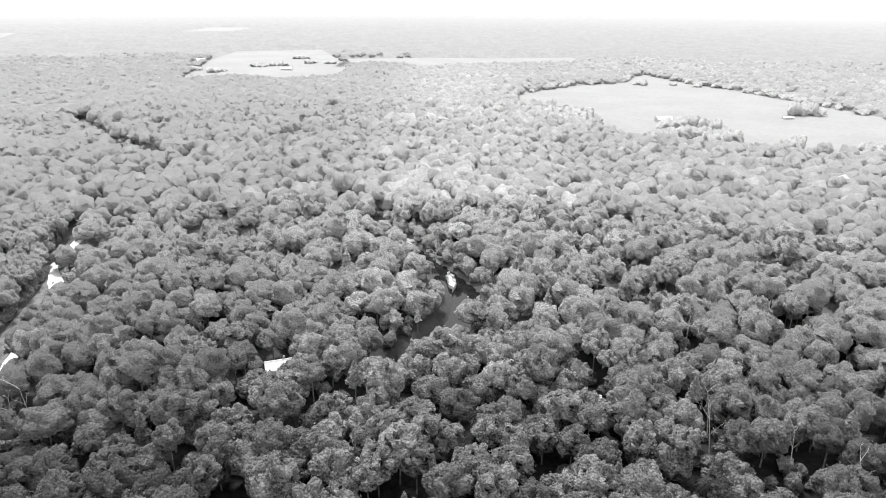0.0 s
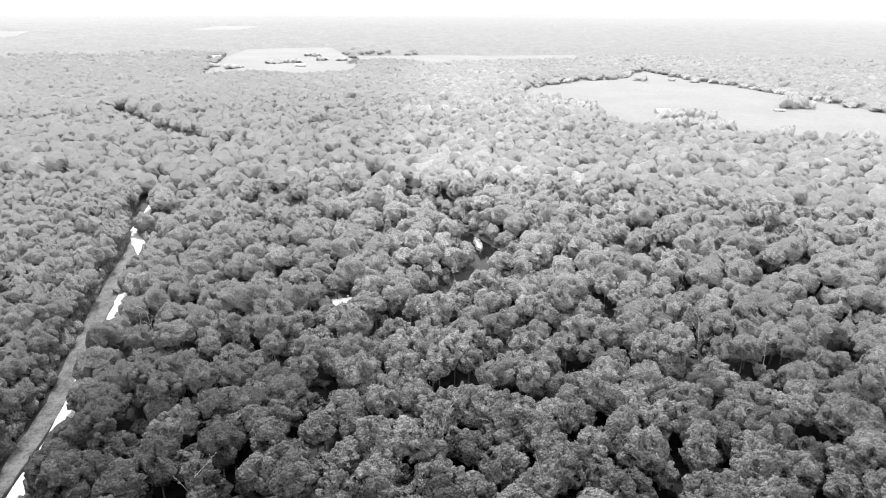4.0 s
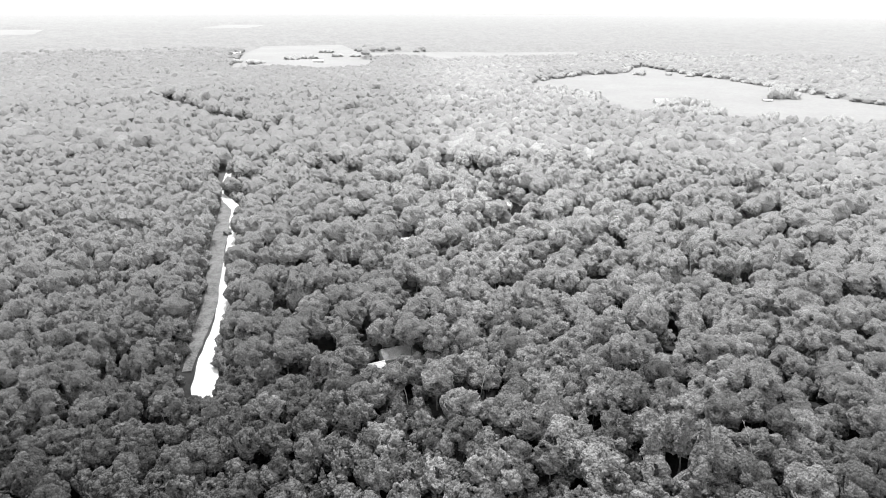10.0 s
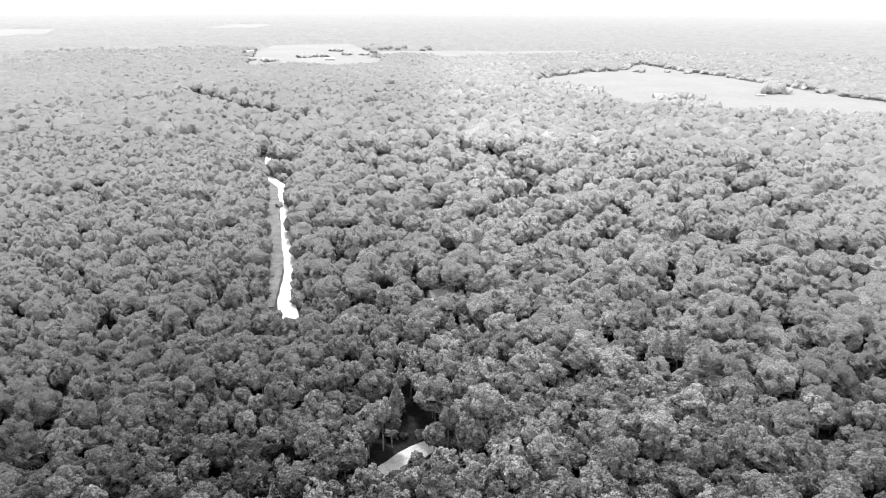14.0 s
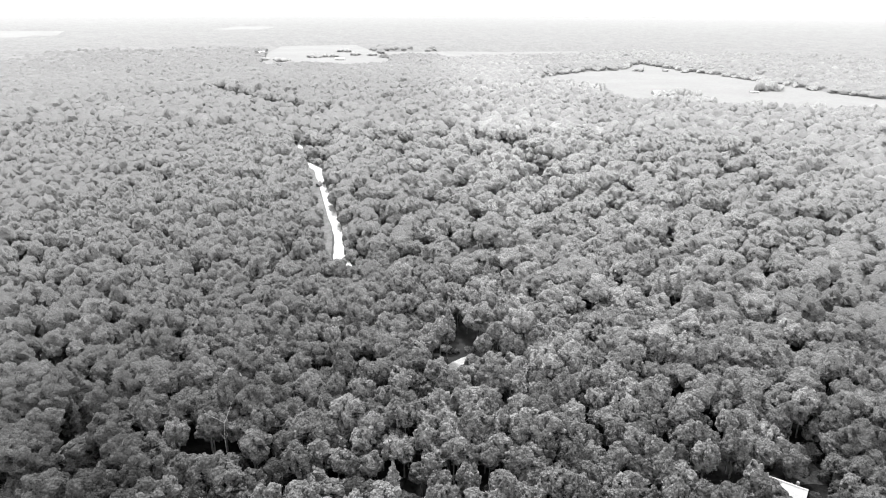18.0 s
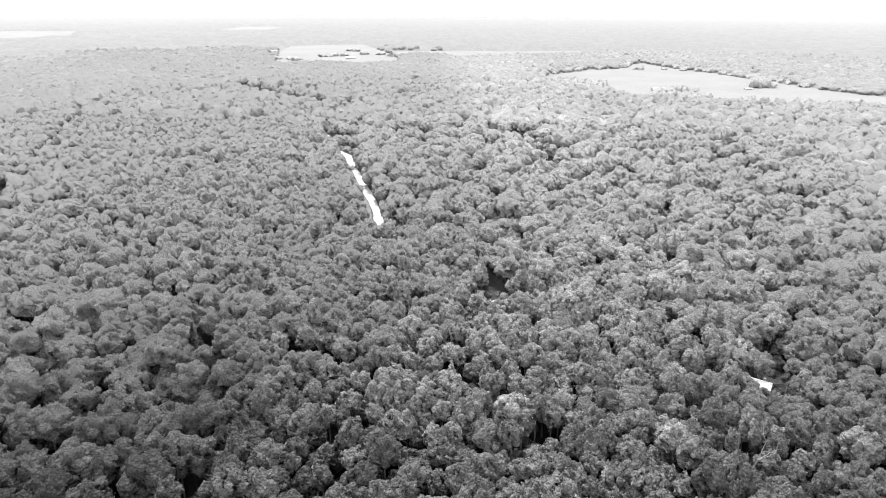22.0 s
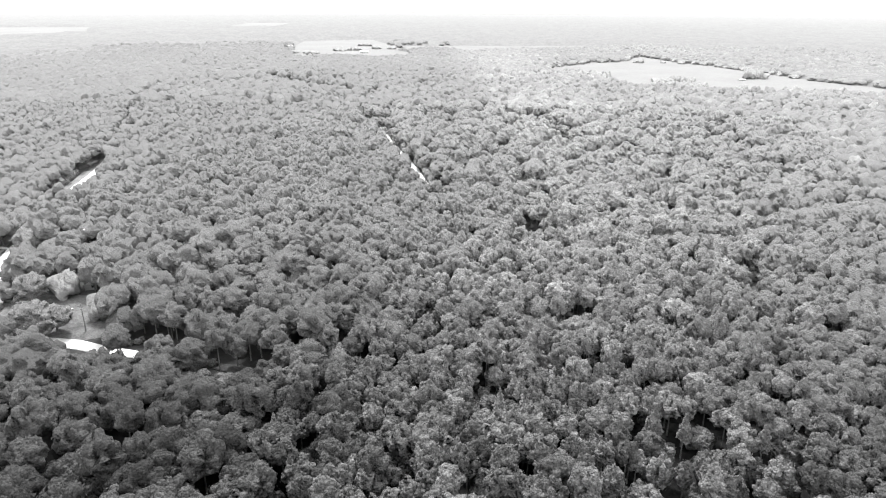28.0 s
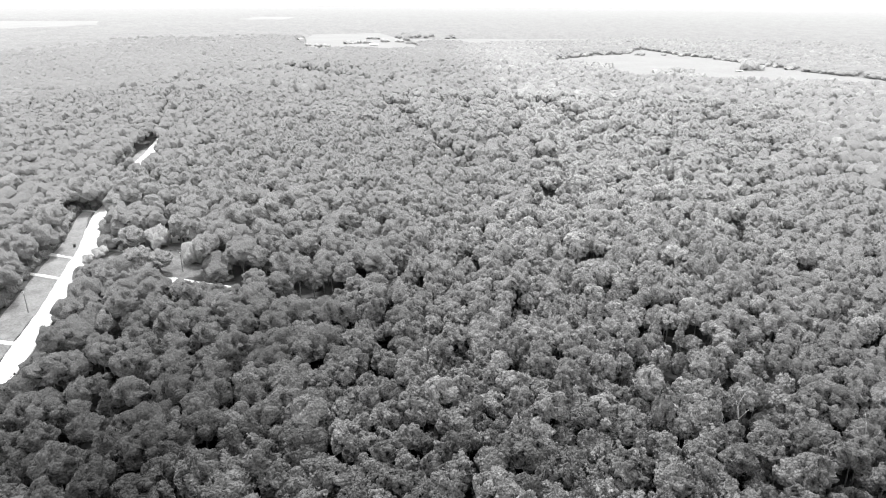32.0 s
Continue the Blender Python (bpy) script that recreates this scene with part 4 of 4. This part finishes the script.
# Bleached dead trees.
for i, (x, y, h, spread) in enumerate(SNAGS):
    bm = bmesh.new()
    r = random.Random(70 + i)
    limbs(bm, r, (0, 0, -0.6), (0, 0, 1), h + 0.6, 0.15, 2 if spread > 0.3 else 1, spread + 0.35)
    me = bpy.data.meshes.new("dead_tree")
    bm.to_mesh(me)
    bm.free()
    me.materials.append(M_DEAD)
    ob = new("dead_tree", me)
    ob.matrix_basis = stand(x, y, i)
    tagged(ob, "bleached bare dead tree with crooked branches" if spread > 0.3 else "straight bleached dead trunk with few stubs", "dead tree", "dead trees in the forest")

# Trees and bushes standing free in the fields and by the road.
# Field tree tint raised to put distance haze into the crowns' colour.
lone = tree_model("field_tree", "round", 41, "free-standing rounded tree at the field", "tree", 0.25, 1.0, -1.6, (24, 16, 900, 0.08, 16, 7), M_LEAF_FAR)
lawn = tree_model("lawn_tree", "round", 43, "spreading tree on the lawn beside the road", "tree", 0.16, 1.0, 3.0)
r = random.Random(5)
LONE = [(-262, -109, 7, 13), (-241, -131, 6.5, 11), (-250, -130, 7, 12), (-254, -119, 2.5, 3.5), (-274, -114, 3.5, 5), (-276, -121, 2.6, 4), (-275, -89, 6, 12), (-254, -101, 5.5, 11), (-231, -110, 4.5, 8),
        (-232, -118, 5, 11), (100, 640, 9, 18), (118, 656, 10, 21), (130, 660, 10, 20), (110, 636, 10, 20), (126, 636, 9, 19), (100, 668, 10, 20), (88, 660, 8, 17), (-149, 196, 2.2, 3.5), (-146, 201, 1.8, 3)]
for cx, cy, n, sx, sy in ((385, 735, 9, 18, 12), (300, 1000, 4, 30, 8), (345, 985, 3, 16, 6), (-310, 1165, 8, 26, 18), (-390, 1080, 7, 26, 22), (-250, 1240, 4, 30, 14), (238, 565, 8, 20, 8),
                          (215, 590, 5, 12, 6), (283, 545, 5, 10, 7), (340, 522, 5, 24, 8), (180, 585, 4, 14, 8), (222, 645, 5, 10, 5), (246, 628, 4, 10, 6), (200, 640, 3, 8, 5), (100, 745, 7, 24, 18), (-300, 1330, 4, 24, 10)):
    LONE += [(cx + r.uniform(-sx, sx), cy + r.uniform(-sy, sy), r.uniform(4.5, 8.5) * (1.5 if cy > 1000 else 1), r.uniform(9, 16) * (0.6 if cy > 900 else 1)) for _ in range(n)]
for line, n in (([(84, 886), (167, 982), (250, 1020), (312, 1150)], 14), ([(353, 1025), (398, 928), (424, 837), (459, 702)], 28), ([(-372, 905), (-300, 955), (-236, 925), (-162, 975)], 20)):
    for _ in range(n):
        k = r.randrange(len(line) - 1)
        u = r.random()
        LONE.append((line[k][0] + (line[k + 1][0] - line[k][0]) * u + r.uniform(-4, 4), line[k][1] + (line[k + 1][1] - line[k][1]) * u + r.uniform(-4, 4), r.uniform(4, 8), r.uniform(5, 9)))
for i, (x, y, rad, h) in enumerate(LONE):
    m = stand(x, y, r.uniform(0, 6), rad / 5, h / 14)
    if i == 0:
        first.append((lawn, m))
        tagged(lawn, group="trees on the lawn")
    elif i < 3:
        tagged(copy_thing(lawn, m), "rounded tree beside the pale driveway", group="trees on the lawn")
    elif i == 3:
        first.append((lone, m))
        tagged(lone, "low rounded bush on the lawn", group="free-standing trees at the fields")
    else:
        tagged(copy_thing(lone, m), "leafy tree at the edge of the lawn" if i < 10 else "low dark bush growing over the sand road" if 16 < i < 19 else "free-standing rounded tree at the field",
               group="free-standing trees at the fields")


for model, m in first:
    model.matrix_basis = m


# ---- buildings ----
def box(bm, x0, x1, y0, y1, z0, z1):
    v = [bm.verts.new(p) for p in ((x0, y0, z0), (x1, y0, z0), (x1, y1, z0), (x0, y1, z0), (x0, y0, z1), (x1, y0, z1), (x1, y1, z1), (x0, y1, z1))]
    for f in ((3, 2, 1, 0), (4, 5, 6, 7), (0, 1, 5, 4), (1, 2, 6, 5), (2, 3, 7, 6), (3, 0, 4, 7)):
        bm.faces.new([v[k] for k in f])


def slab(bm, a, b, c, d, thick):
    """A roof slope: four corners and a thickness downwards."""
    top = [bm.verts.new(p) for p in (a, b, c, d)]
    low = [bm.verts.new((p[0], p[1], p[2] - thick)) for p in (a, b, c, d)]
    bm.faces.new(top)
    bm.faces.new(low[::-1])
    for k in range(4):
        bm.faces.new((top[k], low[k], low[(k + 1) % 4], top[(k + 1) % 4]))


def house(name, x, y, turn, length, width, eaves, rise, roof, label, category, windows=2, chimney=False):
    """A gabled building: walls with openings trimmed by frames, two roof slopes with a ridge cap, windows and a door."""
    root = new(name)
    root.matrix_basis = pose(x, y, float(ground(x, y)), 0, 0, turn)
    L, W = length / 2, width / 2
    for s in (-1, 1):
        bm = bmesh.new()
        box(bm, -L, L, s * W - (0.2 if s > 0 else 0), s * W + (0 if s > 0 else 0.2), -0.5, eaves)
        part("wall", bm, M_WALL, root)
        bm = bmesh.new()
        px = s * L
        q = px - s * 0.2
        a = [bm.verts.new(p) for p in ((px, -W + 0.2, -0.5), (px, W - 0.2, -0.5), (px, W - 0.2, eaves), (px, 0, eaves + rise - 0.1), (px, -W + 0.2, eaves))]
        b = [bm.verts.new((q, v.co.y, v.co.z)) for v in a]
        bm.faces.new(a)
        bm.faces.new(b[::-1])
        for k in range(5):
            bm.faces.new((a[k], b[k], b[(k + 1) % 5], a[(k + 1) % 5]))
        bmesh.ops.recalc_face_normals(bm, faces=bm.faces)
        part("gable_wall", bm, M_WALL, root)
        bm = bmesh.new()
        drop = rise * 0.45 / W
        slab(bm, (-L - 0.4, s * (W + 0.45), eaves - drop + 0.12), (L + 0.4, s * (W + 0.45), eaves - drop + 0.12), (L + 0.4, 0, eaves + rise + 0.12), (-L - 0.4, 0, eaves + rise + 0.12), 0.12)
        bmesh.ops.recalc_face_normals(bm, faces=bm.faces)
        slope = part("roof_slope", bm, roof, root)
        for k in range(1, int(length / 1.2)):
            bm = bmesh.new()
            rx = -L - 0.4 + k * 1.2
            slab(bm, (rx - 0.04, s * (W + 0.45), eaves - drop + 0.17), (rx + 0.04, s * (W + 0.45), eaves - drop + 0.17), (rx + 0.04, 0, eaves + rise + 0.17), (rx - 0.04, 0, eaves + rise + 0.17), 0.06)
            bmesh.ops.recalc_face_normals(bm, faces=bm.faces)
            part("roof_seam", bm, roof, slope)
        for k in range(windows):
            wx = -L + (k + 0.75) * length / (windows + 0.5)
            bm = bmesh.new()
            y0 = s * W
            for bx in ((wx - 0.6, wx + 0.6, 0.9, 1.0), (wx - 0.6, wx + 0.6, 2.0, 2.1), (wx - 0.6, wx - 0.5, 1.0, 2.0), (wx + 0.5, wx + 0.6, 1.0, 2.0)):
                box(bm, bx[0], bx[1], min(y0, y0 + s * 0.06), max(y0, y0 + s * 0.06), bx[2], bx[3])
            win = part("window", bm, M_ROOF, root, "pale window frame")
            bm = bmesh.new()
            box(bm, wx - 0.5, wx + 0.5, min(y0, y0 + s * 0.02), max(y0, y0 + s * 0.02), 1.0, 2.0)
            part("pane", bm, M_PANE, win, "dark window pane")
    bm = bmesh.new()
    box(bm, -L - 0.42, L + 0.42, -0.18, 0.18, eaves + rise + 0.08, eaves + rise + 0.2)
    part("ridge_cap", bm, roof, root)
    bm = bmesh.new()
    box(bm, -0.5, 0.5, -W - 0.05, -W, 0, 2.05)
    part("door", bm, M_DARK, root, "dark door")
    if chimney:
        bm = bmesh.new()
        box(bm, L * 0.4, L * 0.4 + 0.7, 0.3, 1.0, eaves, eaves + rise + 0.9)
        part("chimney", bm, M_ROOF_DARK, root)
    return tagged(root, label, category)


house("house", -57, 187, 20, 8, 6.5, 2.9, 2.0, M_ROOF, "house with a bright pale metal roof among trees", "house", chimney=True)
house("shed", -62, 160, 35, 4.6, 3.6, 2.3, 1.0, M_ROOF, "small shed with a pale roof in a clearing", "shed", 1)
house("carport", -51, 142, 30, 8, 4, 2.3, 0.7, M_ROOF, "low carport with a pale sheet roof", "carport", 1)
house("shed", 43, 174, 10, 2.6, 2.4, 2.2, 0.6, M_ROOF, "tiny white shed under the crowns", "shed", 0)
house("house", 54, 178, -15, 9, 7, 2.8, 2.6, M_ROOF_DARK, "house with a grey shingle roof half hidden by crowns", "house")
house("shed", -62, 69, 25, 6, 4.5, 2.4, 1.2, M_ROOF, "outbuilding with a bright pale roof beside a house", "shed", 1)
house("house", -56, 77, 25, 9.5, 6.5, 3.2, 2.0, M_ROOF_DARK, "house with pale siding and a dark grey roof", "house")
house("house", 14, -84, -35, 8, 7, 2.9, 2.6, M_ROOF, "house with a steep pale roof beside a small clearing", "house", chimney=True)
house("house", -246, -90, 15, 10, 7, 2.8, 1.8, M_ROOF, "house with a bright roof behind the lawn trees", "house")
house("shed", -236, -88, 15, 5, 4, 2.3, 1.0, M_ROOF, "small bright-roofed shed beside a house", "shed", 1)
house("house", -265, -54, 10, 8, 6, 2.8, 1.6, M_ROOF, "small house with a pale roof near the road", "house")
house("house", -203, -36, 20, 9, 6, 2.8, 1.6, M_ROOF, "low pale-roofed house among trees", "house")
house("barn", 216, 684, 8, 16, 9, 3.6, 2.8, M_ROOF, "white barn at the edge of the field", "barn", 3)
house("barn", -458, 1232, 5, 30, 14, 5.0, 3.5, M_ROOF, "distant long white barn beside the field", "barn", 4)
house("barn", -268, 1108, 0, 18, 8, 3.6, 2.2, M_ROOF, "distant white barn beside a tree clump", "barn", 2)
house("house", -384, 872, 0, 16, 12, 9.0, 4.0, M_ROOF, "distant white house rising out of the woods", "house", 3)
house("shed", 352, 704, 0, 11, 4.5, 2.4, 1.0, M_ROOF, "low white field shed beside a tree clump", "shed", 2)


# ---- road furniture ----
def utility_pole(x, y, turn, label):
    root = new("utility_pole")
    root.matrix_basis = pose(x, y, float(land(x, y)), 0, 0, turn)
    bm = bmesh.new()
    tube(bm, (0, 0, -1), (0, 0, 10.5), 0.19, 0.13, 8)
    part("pole", bm, M_WOOD, root)
    bm = bmesh.new()
    box(bm, -1.2, 1.2, -0.2, -0.06, 9.6, 9.78)
    arm = part("crossarm", bm, M_WOOD, root)
    for k in (-1.05, -0.45, 0.45, 1.05):
        bm = bmesh.new()
        tube(bm, (k, -0.13, 9.78), (k, -0.13, 10.0), 0.07, 0.05, 6)
        part("insulator", bm, M_STEEL, arm)
    bm = bmesh.new()
    tube(bm, (0, -0.45, 8.0), (0, -0.45, 9.0), 0.3, 0.3, 10)
    part("transformer", bm, M_STEEL, root, "grey metal transformer can")
    return tagged(root, label, "utility pole", "utility poles by the road")


utility_pole(-233, -128, 20, "wooden utility pole with a transformer at the driveway")
utility_pole(-312, -22, 15, "wooden utility pole beside the road")
utility_pole(-308, -44, 15, "wooden utility pole on the road verge")
utility_pole(-274, -169, 15, "wooden utility pole on the grass verge")
utility_pole(-168, -143, 70, "wooden utility pole beside the forest lane")
utility_pole(-202, -133, 70, "wooden utility pole among the trees by the lane")

# Round trampoline on the clearing.
tramp = new("trampoline")
tramp.matrix_basis = pose(-118, -3, float(land(-118, -3)), 0, 0, 0)
bm = bmesh.new()
for k in range(20):
    a, b = k * 0.31416, (k + 1) * 0.31416
    tube(bm, (math.cos(a) * 1.3, math.sin(a) * 1.3, 0.8), (math.cos(b) * 1.3, math.sin(b) * 1.3, 0.8), 0.16, 0.16, 6)
part("rim", bm, M_DARK, tramp, "dark padded rim")
bm = bmesh.new()
bmesh.ops.create_circle(bm, cap_ends=True, segments=20, radius=1.2, matrix=Matrix.Translation((0, 0, 0.8)))
bmesh.ops.solidify(bm, geom=bm.faces[:], thickness=0.03)
part("bed", bm, M_YARD, tramp)
for k in range(4):
    bm = bmesh.new()
    tube(bm, (math.cos(k * 1.571) * 1.3, math.sin(k * 1.571) * 1.3, -0.3), (math.cos(k * 1.571) * 1.3, math.sin(k * 1.571) * 1.3, 0.8), 0.05, 0.05, 6)
    part("leg", bm, M_STEEL, tramp)
tagged(tramp, "small round trampoline with a dark rim on grass", "trampoline")


def bin_box(x, y, label):
    """A wheeled refuse bin."""
    root = new("refuse_bin")
    root.matrix_basis = pose(x, y, float(land(x, y)) + 0.2, 0, 0, 30)
    bm = bmesh.new()
    low = [bm.verts.new((a * 0.42, b * 0.42, 0.05)) for a, b in ((-1, -1), (1, -1), (1, 1), (-1, 1))]
    top = [bm.verts.new((a * 0.55, b * 0.55, 1.3)) for a, b in ((-1, -1), (1, -1), (1, 1), (-1, 1))]
    bm.faces.new(low[::-1])
    bm.faces.new(top)
    for k in range(4):
        bm.faces.new((low[k], low[(k + 1) % 4], top[(k + 1) % 4], top[k]))
    part("body", bm, M_DARK, root)
    bm = bmesh.new()
    box(bm, -0.6, 0.6, -0.6, 0.65, 1.3, 1.42)
    part("lid", bm, M_DARK, root)
    for s in (-0.45, 0.45):
        bm = bmesh.new()
        tube(bm, (s - 0.06, 0.5, 0.14), (s + 0.06, 0.5, 0.14), 0.16, 0.16, 10)
        part("wheel", bm, M_DARK, root)
    return tagged(root, label, "refuse bin", "refuse bins by the road")


bin_box(-255, -109, "dark refuse bin on the lawn by the driveway")
bin_box(-291, -103, "dark refuse bin on the grass verge")
